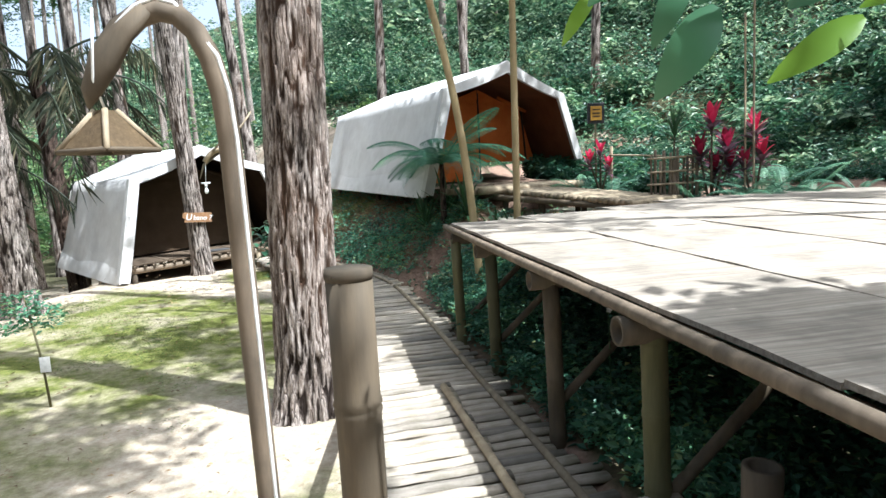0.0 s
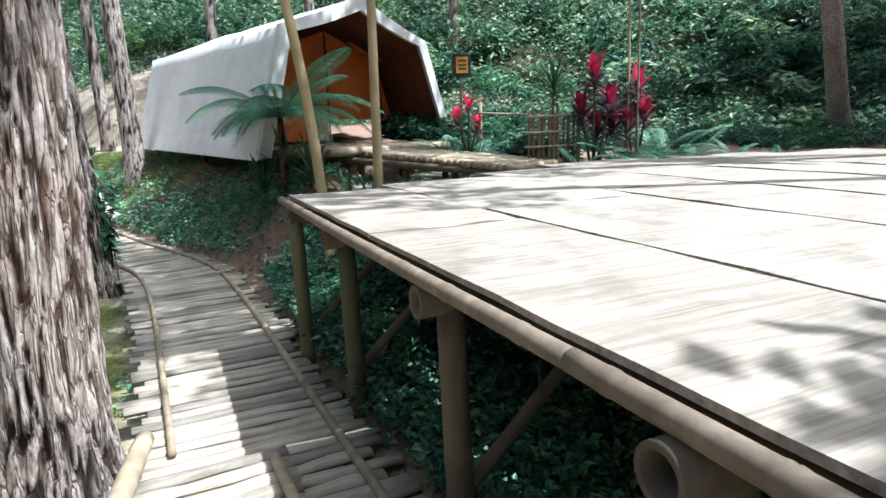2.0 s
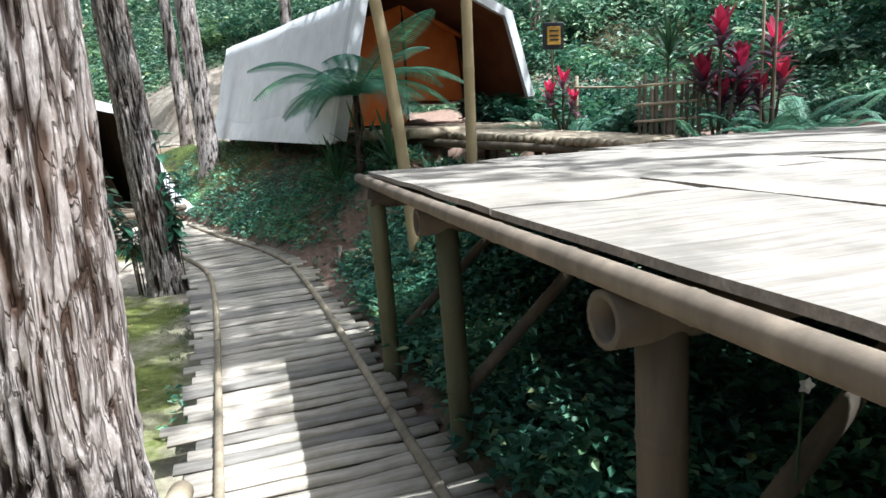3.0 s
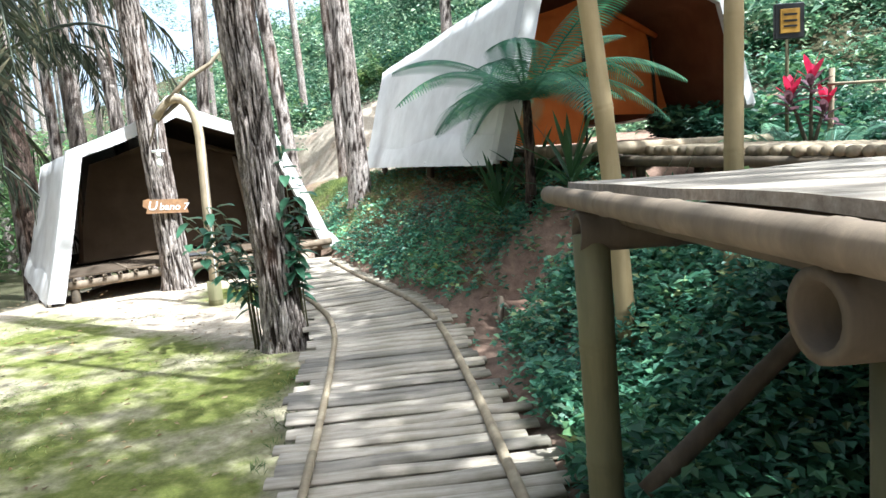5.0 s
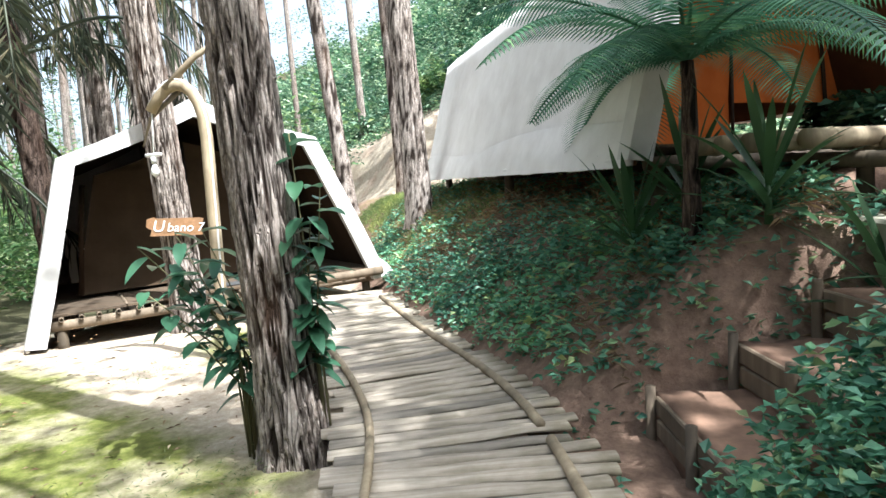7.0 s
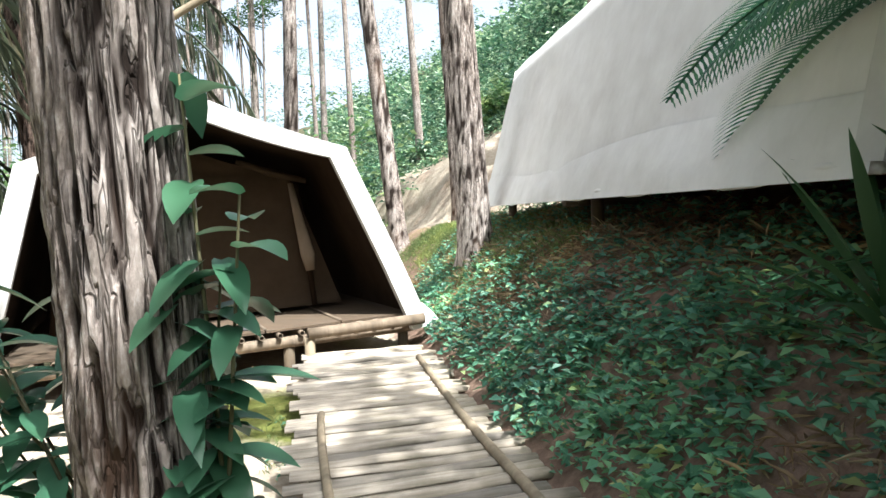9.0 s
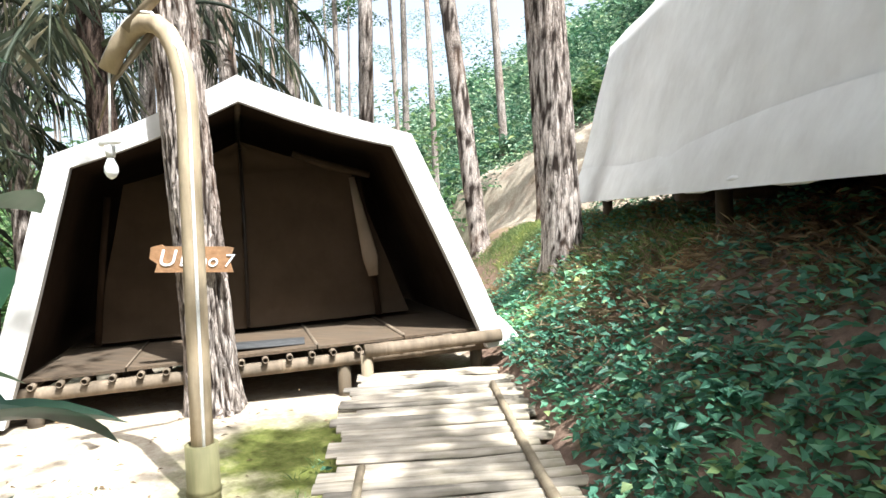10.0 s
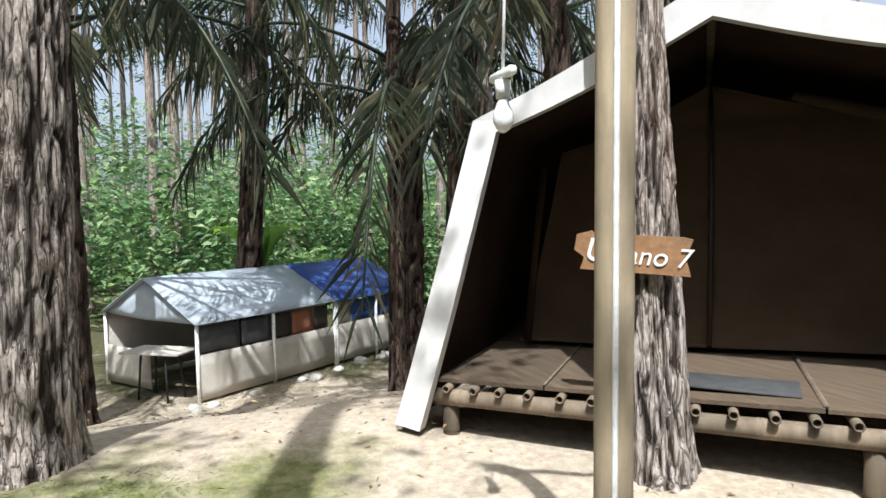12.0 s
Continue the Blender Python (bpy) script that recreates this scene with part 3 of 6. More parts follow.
# ---- palms with hanging fronds ----
def frond(root, heading, length, lift, sag, parent, n=54, leaf=0.75):
    root = Vector(root)
    out = Vector((math.cos(heading), math.sin(heading), 0))
    pts = []
    for i in range(15):
        f = i / 14
        pts.append(root + out * length * f * (1 - 0.15 * f) + Vector((0, 0, lift * math.sin(f * 2.0) - sag * f ** 2.4)))
    bm = bmesh.new()
    tube(bm, pts, [0.035 * (1 - 0.8 * i / 14) + 0.004 for i in range(15)], 6)
    P, yaw, el, L = [], [], [], []
    for i in range(n):
        f = 0.12 + 0.88 * i / n
        q = f * 14
        k = min(int(q), 13)
        p = pts[k].lerp(pts[k + 1], q - k)
        for s in (-1, 1):
            P.append(p)
            yaw.append(heading + s * random.uniform(0.9, 1.5))
            el.append(random.uniform(-1.35, -0.55))
            L.append(leaf * (1 - 0.55 * abs(f - 0.5)) * random.uniform(0.7, 1.15))
    V, F = leaf_arrays(np.array([tuple(p) for p in P]), np.array(L), 0.055, yaw=np.array(yaw), el=np.array(el), droop=0.25)
    ob = child(mesh_object("frond", V, F, PALM_LEAF), parent)
    part("midrib", bm, PALM_LEAF, ob)


def palm(x, y, h, r, lean, count, seed, low=0.0):
    random.seed(seed)
    t = thing("sugar_palm", "shaggy sugar palm with long drooping fronds, darkened for shade", "palm", "palms")
    z = gz(x, y) - 0.1
    child(trunk_mesh("trunk", (x, y, z), (x + lean[0], y + lean[1], z + h), r, r * 0.8, BARK_DARK, 60, 24, 0.05, 0.2, seed), t)
    for k in range(count):
        a = 2 * math.pi * k / count + random.uniform(-0.25, 0.25)
        up = random.uniform(0.2, 1.5)
        frond((x + lean[0], y + lean[1], z + h - random.uniform(0, 0.5) - low * (k % 2)), a, random.uniform(3.2, 4.6), up, random.uniform(1.4, 3.2), t)


palm(-10.6, 8.6, 4.9, 0.24, (0.1, 0.0), 10, 3)
palm(-11.6, 12.9, 5.2, 0.26, (-0.3, 0.2), 12, 4, 0.9)
palm(-9.6, 14.7, 5.6, 0.2, (-0.2, -0.3), 13, 6, 0.6)
palm(-13.5, 10.6, 6.4, 0.22, (0.2, 0.4), 6, 8)
for k, (x, y, r, lx) in enumerate(((-11.0, 13.4, 0.15, 0.5), (-10.7, 12.5, 0.12, -0.4), (-12.3, 14.0, 0.16, 0.6))):
    tree("shade_darkened_tree", "slender trunk beside the palms, darkened for shade", x, y, (lx, 0.2), 9, r, r * 0.7, BARK_DARK, 60, 20, 0.02, ((x + lx, y + 0.2, gz(x, y) + 9.5), 1.5, 24, 30, 0.2), "dark trees")

# ---- the raised bamboo deck ----
random.seed(11)
EDGE0, EDGE = Vector((0.17, 6.62)), Vector((0.2402, -0.9707))
OUT = Vector((0.9707, 0.2402))
DECK_Z = 1.195
deck = thing("bamboo_deck", "raised deck of flattened bamboo mats on bamboo posts", "deck", kind="structure")


def deck_at(s, w, z=DECK_Z):
    p = EDGE0 + EDGE * s + OUT * w
    return Vector((p.x, p.y, z))


strips = [(0.005, 0.845, -0.03), (0.88, 2.035, -0.42), (2.07, 3.14, -0.95), (3.175, 4.3, -1.5), (4.335, 5.45, -1.75), (5.485, 6.6, -1.45), (6.635, 8.0, -1.0), (8.035, 9.4, -0.6)]
for w0, w1, s0 in strips:
    s = s0
    while s < 11.5:
        n = random.choice((2.4, 2.7, 3.1)) if s > s0 else random.uniform(1.6, 2.6)
        bm = bmesh.new()
        cells = 10
        grid = []
        tilt = random.uniform(-0.004, 0.004)
        for i in range(cells + 1):
            row = []
            for j in range(5):
                p = deck_at(s + 0.006 + (n - 0.012) * i / cells, w0 + (w1 - w0) * j / 4)
                edge = 0.010 if i in (0, cells) else 0.0
                p.z += tilt * (j - 2) + random.uniform(-0.004, 0.004) - edge + random.uniform(0, edge)
                row.append(p)
            grid.append(row)
        top = [[bm.verts.new(p) for p in row] for row in grid]
        low = [[bm.verts.new(p - Vector((0, 0, 0.022))) for p in row] for row in grid]
        for i in range(cells):
            for j in range(4):
                bm.faces.new((top[i][j], top[i][j + 1], top[i + 1][j + 1], top[i + 1][j]))
                bm.faces.new((low[i][j], low[i + 1][j], low[i + 1][j + 1], low[i][j + 1]))
        for i in range(cells):
            bm.faces.new((top[i][0], top[i + 1][0], low[i + 1][0], low[i][0]))
            bm.faces.new((top[i][4], low[i][4], low[i + 1][4], top[i + 1][4]))
        for j in range(4):
            bm.faces.new((top[0][j], low[0][j], low[0][j + 1], top[0][j + 1]))
            bm.faces.new((top[cells][j], top[cells][j + 1], low[cells][j + 1], low[cells][j]))
        bmesh.ops.recalc_face_normals(bm, faces=bm.faces)
        # fibres of each mat run across the strip
        bm.transform(Matrix.Rotation(-math.atan2(OUT.y, OUT.x), 4, "Z"))
        ob = part("mat", bm, MAT, deck, smooth=False)
        ob.rotation_euler[2] = math.atan2(OUT.y, OUT.x)
        s += n
# the long poles along the edges
for s0, s1, r in ((-0.09, 3.76, 0.03), (3.72, 7.3, 0.031), (7.25, 10.9, 0.033)):
    bm = bmesh.new()
    culm(bm, deck_at(s0, -0.045, 1.152), deck_at(s1, -0.045, 1.152), r, 16, 0.45, 0.05, 0.006)
    part("edge_pole", bm, BAMBOO_MID, deck)
for (s0, w0), (s1, w1) in (((-0.06, 0.0), (-0.05, 0.86)), ((-0.45, 0.87), (-0.44, 2.04)), ((-0.98, 2.06), (-0.97, 3.15)), ((-1.53, 3.16), (-1.52, 4.31)), ((-1.78, 4.32), (-1.77, 5.46)), ((-1.48, 5.47), (-1.47, 6.6)), ((-1.03, 6.62), (-1.02, 8.0)), ((-0.63, 8.02), (-0.62, 9.4))):
    bm = bmesh.new()
    culm(bm, deck_at(s0, w0, 1.14), deck_at(s1, w1, 1.14), 0.032, 12, 0.4)
    part("edge_pole", bm, BAMBOO, deck)
for w in (0.07, 0.86, 2.05, 3.16):
    bm = bmesh.new()
    culm(bm, deck_at(0.3 if w < 0.8 else -0.05 if w < 1 else -0.4, w, 1.10), deck_at(11, w, 1.10), 0.03, 8, 0.4)
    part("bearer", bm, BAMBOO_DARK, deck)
# posts, the beams on them and the braces
for y, stub, mat, rp in ((6.33, 0.04, BAMBOO_GREEN, 0.052), (5.32, 0.04, BAMBOO_GREEN, 0.052), (3.9, 0.05, BAMBOO_DARK, 0.055), (2.68, 0.08, BAMBOO_GREEN, 0.058), (1.2, -0.02, BAMBOO_DARK, 0.05), (0.2, 0.05, BAMBOO_GREEN, 0.05), (-1.2, 0.05, BAMBOO_GREEN, 0.05)):
    s = (EDGE0.y - y) / 0.9707
    p = deck_at(s, -0.02 if y > 6 else 0.07)
    z = gz(p.x, p.y) - 0.15
    bm = bmesh.new()
    culm(bm, (p.x + 0.03, p.y, z), (p.x, p.y, 1.05), rp, 16, 0.36, phase=random.random())
    part("post", bm, mat, deck)
    bm = bmesh.new()
    culm(bm, deck_at(s, -0.02 - stub, 1.06), deck_at(s, 7.0, 1.06), rp + 0.008, 18, 0.5, 0.09, phase=0.55)
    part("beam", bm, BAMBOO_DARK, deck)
    bm = bmesh.new()
    a = deck_at(s, 0.12, 0.25)
    culm(bm, a, deck_at(s - 0.05, 1.0, 1.02), 0.03, 12, 0.4)
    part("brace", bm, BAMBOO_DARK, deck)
    for w in (2.6, 5.2):
        q = deck_at(s, w)
        bm = bmesh.new()
        culm(bm, (q.x, q.y, gz(q.x, q.y) - 0.1), (q.x, q.y, 1.0), 0.06, 12, 0.4)
        part("post", bm, BAMBOO_DARK, deck)
for w in (1.4, 2.6, 3.7, 5.0, 7.0, 9.0):
    q = deck_at(-0.5 if w > 6 else 0.1 - w * 0.38, w)
    bm = bmesh.new()
    culm(bm, (q.x, q.y, gz(q.x, q.y) - 0.1), (q.x, q.y, 1.13), 0.06, 12, 0.4)
    part("post", bm, BAMBOO_DARK, deck)

stump = thing("cut_bamboo_post", "short hollow cut bamboo post beside the deck", "post")
bm = bmesh.new()
culm(bm, (1.36, 1.98, -0.3), (1.35, 1.96, 0.80), 0.062, 20, 0.7, 0.1, phase=0.45)
part("culm", bm, BAMBOO_DARK, stump)

# ---- the two tall culms rising by the deck's corner ----
for x, y, top, r, bow in ((0.47, 7.73, (-0.95, 7.78, 6.5), 0.05, 0.34), (0.93, 7.6, (0.98, 7.62, 6.5), 0.045, 0.0)):
    t = thing("bamboo_pole", "tall tan bamboo pole standing beside the deck", "pole", "bamboo poles")
    bm = bmesh.new()
    base = Vector((x, y, gz(x, y) - 0.2))
    culm(bm, base, top, r, 16, 0.55, phase=0.8, taper=0.75)
    for v in bm.verts:
        v.co.x += bow * math.sin(math.pi * min(1.0, max(0.0, (v.co.z - base.z) / (6.5 - base.z))))
    part("culm", bm, BAMBOO_TAN, t)

# ---- newel post, brace and raised step at the start ----
newel = thing("bamboo_newel_post", "thick weathered bamboo newel post beside the steps", "post")
bm = bmesh.new()
culm(bm, (0.18, 1.48, -0.3), (0.17, 1.47, 1.55), 0.056, 24, 0.9, 0.06, phase=0.62)
part("culm", bm, BAMBOO_DARK, newel)
bm = bmesh.new()
tube(bm, [(0.17, 1.47, 1.54), (0.17, 1.47, 1.552), (0.17, 1.47, 1.568)], [0.0565, 0.0585, 0.0565], 24)
part("cap", bm, BAMBOO_DARK, newel, "dark worn wooden cap")
brace = thing("low_handrail", "pale bamboo handrail sloping down beside the landing", "handrail")
bm = bmesh.new()
culm(bm, (-0.52, 4.87, 0.16), (-0.2, 3.2, 0.52), 0.045, 14, 0.5, 0.05)
part("log", bm, BAMBOO, brace)
bm = bmesh.new()
culm(bm, (-0.23, 3.26, -0.3), (-0.22, 3.26, 0.48), 0.03, 10, 0.5)
part("stub", bm, BAMBOO_DARK, brace)

# ---- lamp arches of bent bamboo ----


def lamp_arch(base, top, hook, r, label, mat=BAMBOO_TAN):
    t = thing("lamp_arch", label, "lamp post", "lamp arches")
    base, hook = Vector(base), Vector(hook)
    top = Vector(top)
    bend = top + Vector((0, 0, 0.0))
    pts = [base, base.lerp(bend, 0.3), base.lerp(bend, 0.6), base.lerp(bend, 0.86)]
    up = bend.z
    mid = Vector(((bend.x + hook.x) / 2, (bend.y + hook.y) / 2, up + 0.18))
    for f in np.linspace(0, 1, 9):
        a = base.lerp(bend, 0.86)
        p = (1 - f) ** 3 * a + 3 * f * (1 - f) ** 2 * Vector((bend.x, bend.y, up + 0.16)) + 3 * f ** 2 * (1 - f) * Vector((bend.x * 0.45 + hook.x * 0.55, bend.y * 0.45 + hook.y * 0.55, up + 0.30)) + f ** 3 * Vector((hook.x, hook.y, up - 0.08))
        if f:
            pts.append(p)
    bm = bmesh.new()
    tube(bm, pts, [r * (1.1 - 0.2 * i / len(pts)) for i in range(len(pts))], 16)
    part("pole", bm, mat, t)
    bm = bmesh.new()
    tube(bm, [p + Vector((r * 0.92, -r * 0.55, 0)) for p in pts[:6]] + [p + Vector((0, -r * 0.5, r * 0.95)) for p in pts[7:]], 0.009, 6)
    part("cable", bm, WHITE, t, "white cable")
    return t, pts[-1]


# the arch before the brown tent
arch, tip = lamp_arch((-4.08, 11.36, -0.25), (-4.04, 11.36, 2.17), (-4.52, 11.25, 1.9), 0.052, "bent bamboo lamp arch with a white cable and bare bulb", BAMBOO)
bm = bmesh.new()
culm(bm, (-4.08, 11.36, -0.3), (-4.08, 11.36, 0.1), 0.085, 18, 0.5, 0.06)
part("socket", bm, BAMBOO_GREEN, arch)
bm = bmesh.new()
tube(bm, [tip + Vector((0.02, 0, 0.1)), tip + Vector((0.0, 0, -0.15)), tip + Vector((-0.02, 0.0, -0.40))], 0.006, 6)
part("cord", bm, WHITE, arch)
bm = bmesh.new()
tube(bm, [tip + Vector((-0.02, 0, -0.40)), tip + Vector((-0.02, 0, -0.46))], [0.028, 0.024], 12)
slab(bm, tip + Vector((-0.02, 0, -0.38)), (0.17, 0.03, 0.03))
part("lamp_holder", bm, WHITE, arch)
bm = bmesh.new()
tube(bm, [tip + Vector((-0.02, 0, -0.46 - z)) for z in (0, 0.02, 0.05, 0.08, 0.105, 0.118)], [0.016, 0.022, 0.034, 0.036, 0.024, 0.006], 16)
part("bulb", bm, BULB, arch, "unlit frosted white bulb")
bm = bmesh.new()
tube(bm, [tip + Vector((0.25, 0.1, 0.18)), tip + Vector((-0.05, 0.05, -0.05)), tip + Vector((-0.12, 0.0, -0.3))], [0.05, 0.035, 0.01], 10, squash=0.4)
part("split_end", bm, BAMBOO, arch)
bm = bmesh.new()
tube(bm, [(-4.35, 11.25, 2.27), (-4.12, 11.40, 2.55), (-3.9, 11.55, 2.72), (-3.72, 11.66, 3.0)], [0.03, 0.028, 0.024, 0.015], 10)
part("side_branch", bm, BAMBOO, arch)

# the near arch over the lawn with a woven shade
arch, tip = lamp_arch((-0.453, 2.487, -0.25), (-0.50, 2.487, 2.30), (-0.93, 2.40, 2.06), 0.042, "bent bamboo lamp arch hung with a woven pyramid shade", BAMBOO_MID)
bm = bmesh.new()
tube(bm, [(-0.75, 2.43, 2.45), (-0.845, 2.42, 2.37), (-0.915, 2.40, 2.26), (-0.985, 2.40, 2.14), (-1.0, 2.40, 2.08)], [0.056, 0.085, 0.1, 0.064, 0.01], 14, squash=0.45)
part("split_end", bm, BAMBOO_DARK, arch, "flared dark split bamboo end")
bm = bmesh.new()
tube(bm, [(-0.90, 2.33, 2.43), (-0.91, 2.32, 2.28), (-0.94, 2.35, 2.18), (-0.935, 2.40, 2.07)], 0.005, 6)
part("cord", bm, WHITE, arch)
shade_mid, shade_z = Vector((-0.935, 2.40, 0)), 2.07
bm = bmesh.new()
rot = radians(28)
cornered = []
for z, hw in ((shade_z, 0.025), (shade_z - 0.155, 0.125)):
    ring = [Vector((shade_mid.x + hw * 1.414 * math.cos(rot + math.pi / 2 * k), shade_mid.y + hw * 1.414 * math.sin(rot + math.pi / 2 * k), z)) for k in range(4)]
    cornered.append(ring)
for k in range(4):
    k2 = (k + 1) % 4
    q = [bm.verts.new(p) for p in (cornered[0][k], cornered[0][k2], cornered[1][k2], cornered[1][k])]
    bm.faces.new(q)
bmesh.ops.solidify(bm, geom=bm.faces[:], thickness=0.008)
shade = part("shade", bm, WICKER, arch, "woven brown bamboo pyramid shade", smooth=False)
for k in range(4):
    bm = bmesh.new()
    tube(bm, [cornered[0][k], cornered[1][k]], 0.012, 6)
    part("rib", bm, BAMBOO, shade)
    bm = bmesh.new()
    tube(bm, [cornered[1][k], cornered[1][(k + 1) % 4]], 0.011, 6)
    part("rim", bm, BAMBOO_DARK, shade)


# ---- tents ----
def tent(mid, u, back, floor_z, half_foot, half_knee, knee_h, apex_h, feet, depth, wall_mat, label, room=1.0, lean=0.25, tilt=0.0, rise=0.0):
    """mid: middle of the front at the floor; u: unit way along the front to its right; back: unit way to the rear."""
    t = thing("canvas_tent", label, "tent", "canvas tents")
    mid, u, back = Vector(mid), Vector(u), Vector(back)
    foot_l, foot_r = half_foot

    def at(s, d, z):
        p = mid + u * s + back * (d - lean * max(0.0, 1 - d / 1.2) * max(0.0, 1 - z / knee_h))
        return Vector((p.x, p.y, floor_z + z + rise * d + tilt * s * min(1.0, max(0.0, z / 1.2 + 0.6))))

    def outline(shrink=0.0, z_in=0.0):
        fl, fr = feet
        key = [(-foot_l + shrink, fl), (-half_knee + shrink * 0.9, knee_h - shrink * 0.45), (0, apex_h - shrink * 1.15), (half_knee - shrink * 0.9, knee_h - shrink * 0.45), (foot_r - shrink, fr)]
        pts = []
        for (a, za), (b, zb), n in zip(key, key[1:], (9, 7, 7, 9)):
            for i in range(n):
                f = i / n
                sag = -0.035 * math.sin(math.pi * f)
                pts.append((a + (b - a) * f, za + (zb - za) * f + sag * (0.9 if abs(b - a) > 0.8 else 0.0)))
        pts.append(key[-1])
        return pts

    def sheet(profile, d0, d1, n, wob=0.012, flare=0.0):
        bm = bmesh.new()
        rows = []
        for i in range(n + 1):
            f = i / n
            row = []
            for j, (s, z) in enumerate(profile):
                w = noise.noise(Vector((s * 1.3, f * (d1 - d0) * 1.1 + floor_z * 3, z * 1.3))) * wob * 2
                low = max(0.0, 1 - abs(z - (profile[0][1] if s < 0 else profile[-1][1])) / 0.35)
                w += low * 0.03 * math.sin(f * 19 + s)
                row.append(bm.verts.new(at(s + w * (1 if s > 0 else -1), d0 + (d1 - d0) * f, z + w * 0.6)))
            rows.append(row)
        for a, b in zip(rows, rows[1:]):
            for j in range(len(profile) - 1):
                bm.faces.new((a[j], a[j + 1], b[j + 1], b[j]))
        bmesh.ops.recalc_face_normals(bm, faces=bm.faces)
        return bm

    out = outline()
    inn = outline(0.02)
    bm = sheet(out, 0, depth, 22)
    part("fly_sheet", bm, CANVAS, t, "taut white canvas fly sheet")
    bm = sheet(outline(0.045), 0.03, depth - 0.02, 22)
    part("lining", bm, LINING if wall_mat is INNER else RUST_LINING, t, "brown lining, darkened for the shade inside" if wall_mat is INNER else "rust-brown lining")
    # the white front border
    bm = bmesh.new()
    hem = outline(0.17)
    a = [bm.verts.new(at(s * 1.012, -0.025 - 0.01 * noise.noise(Vector((s * 3, z * 3, 1))), z + 0.02)) for s, z in out]
    b = [bm.verts.new(at(s, -0.035, z)) for s, z in hem]
    c = [bm.verts.new(at(s, 0.04, z + 0.0)) for s, z in hem]
    e = [bm.verts.new(at(s * 1.02, 0.09, z + 0.025)) for s, z in out]
    for p, q in ((a, b), (b, c), (e, a)):
        for j in range(len(out) - 1):
            bm.faces.new((p[j], p[j + 1], q[j + 1], q[j]))
    bmesh.ops.recalc_face_normals(bm, faces=bm.faces)
    part("front_border", bm, BORDER, t, "white canvas border of the porch, greyed for partial shade", smooth=False)
    # rear gable
    bm = bmesh.new()
    bm.faces.new([bm.verts.new(at(s, depth, z)) for s, z in out])
    bmesh.ops.triangulate(bm, faces=bm.faces[:])
    part("rear_wall", bm, CANVAS, t)
    # hem along the long sides
    for prof in (out[:2], out[-2:]):
        s, z = prof[0] if prof[0][0] < 0 and abs(prof[0][0]) > abs(prof[1][0]) else prof[1]
        sign = -1 if s < 0 else 1
        bm = bmesh.new()
        path = [at(s + sign * 0.01 * math.sin(i * 1.9), depth * i / 30, z + 0.02 * math.sin(i * 1.3)) for i in range(31)]
        tube(bm, path, 0.022, 8)
        part("hem", bm, CANVAS, t)
    # loose skirt folded over the foot of each long side
    for sign in (-1, 1):
        z_foot = feet[0] if sign < 0 else feet[1]
        bm = bmesh.new()
        rows = []
        for i in range(31):
            f = i / 30
            row = []
            for j in range(5):
                g = j / 4
                zz = z_foot - 0.03 + (0.34 + 0.05 * math.sin(f * 9 + sign)) * g
                ss = (foot_l if sign < 0 else foot_r) - ((foot_l if sign < 0 else foot_r) - half_knee) * max(0, zz - z_foot) / (knee_h - z_foot)
                w = 0.014 + 0.03 * (1 - g) + 0.014 * noise.noise(Vector((f * depth * 2.2, g * 2.0, sign * 4)))
                row.append(bm.verts.new(at(sign * (ss + w * (1 if g < 1 else 0.4)), 0.02 + (depth - 0.02) * f, zz)))
            rows.append(row)
        for p, q in zip(rows, rows[1:]):
            for j in range(4):
                bm.faces.new((p[j], p[j + 1], q[j + 1], q[j]))
        bmesh.ops.recalc_face_normals(bm, faces=bm.faces)
        part("skirt", bm, CANVAS, t)
    # the inner room's front wall
    d = room
    wall = outline(0.33)
    wall = [(s * 0.93, max(z, 0.03)) for s, z in wall]
    half = len(wall) // 2
    for k, chain in enumerate((wall[:half + 1], wall[half:])):
        bm = bmesh.new()
        rows = []
        for i in range(9):
            f = i / 8
            rows.append([bm.verts.new(at(0.012 * (-1 if k == 0 else 1) + s * (1 - f) * 1.0, d + 0.012 * math.sin(s * 9 + z * 5) + 0.02 * noise.noise(Vector((s * 2.2, z * 2, f * 3 + k))), 0.03 + (z - 0.03) * (1 - f * 0) if f < 1 else z)) for s, z in chain])
        for p, q in zip(rows, rows[1:]):
            for j in range(len(chain) - 1):
                try:
                    bm.faces.new((p[j], p[j + 1], q[j + 1], q[j]))
                except ValueError:
                    pass
        bmesh.ops.remove_doubles(bm, verts=bm.verts, dist=0.003)
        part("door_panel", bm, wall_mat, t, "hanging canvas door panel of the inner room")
    bm = bmesh.new()
    tube(bm, [at(0, d - 0.02, 0.05), at(0.01, d - 0.02, apex_h * 0.5), at(0, d - 0.02, apex_h - 0.45)], 0.016, 6)
    part("zip", bm, ZIP, t, "dark zip down the middle")
    for s0 in (-half_knee * 0.86, half_knee * 0.82):
        bm = bmesh.new()
        tube(bm, [at(s0 * 1.1, d - 0.03, 0.03), at(s0 * 1.03, d - 0.03, knee_h * 0.55), at(s0 * 0.98, d - 0.03, knee_h * 0.85)], 0.03, 8, squash=0.5)
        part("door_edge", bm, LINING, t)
    bm = bmesh.new()
    tube(bm, [at(half_knee * 0.35, d - 0.06, knee_h * 1.02), at(half_knee * 0.6, d - 0.08, knee_h * 0.93), at(half_knee * 0.88, d - 0.05, knee_h * 0.86)], [0.03, 0.045, 0.03], 10)
    part("rolled_flap", bm, wall_mat, t)
    bm = bmesh.new()
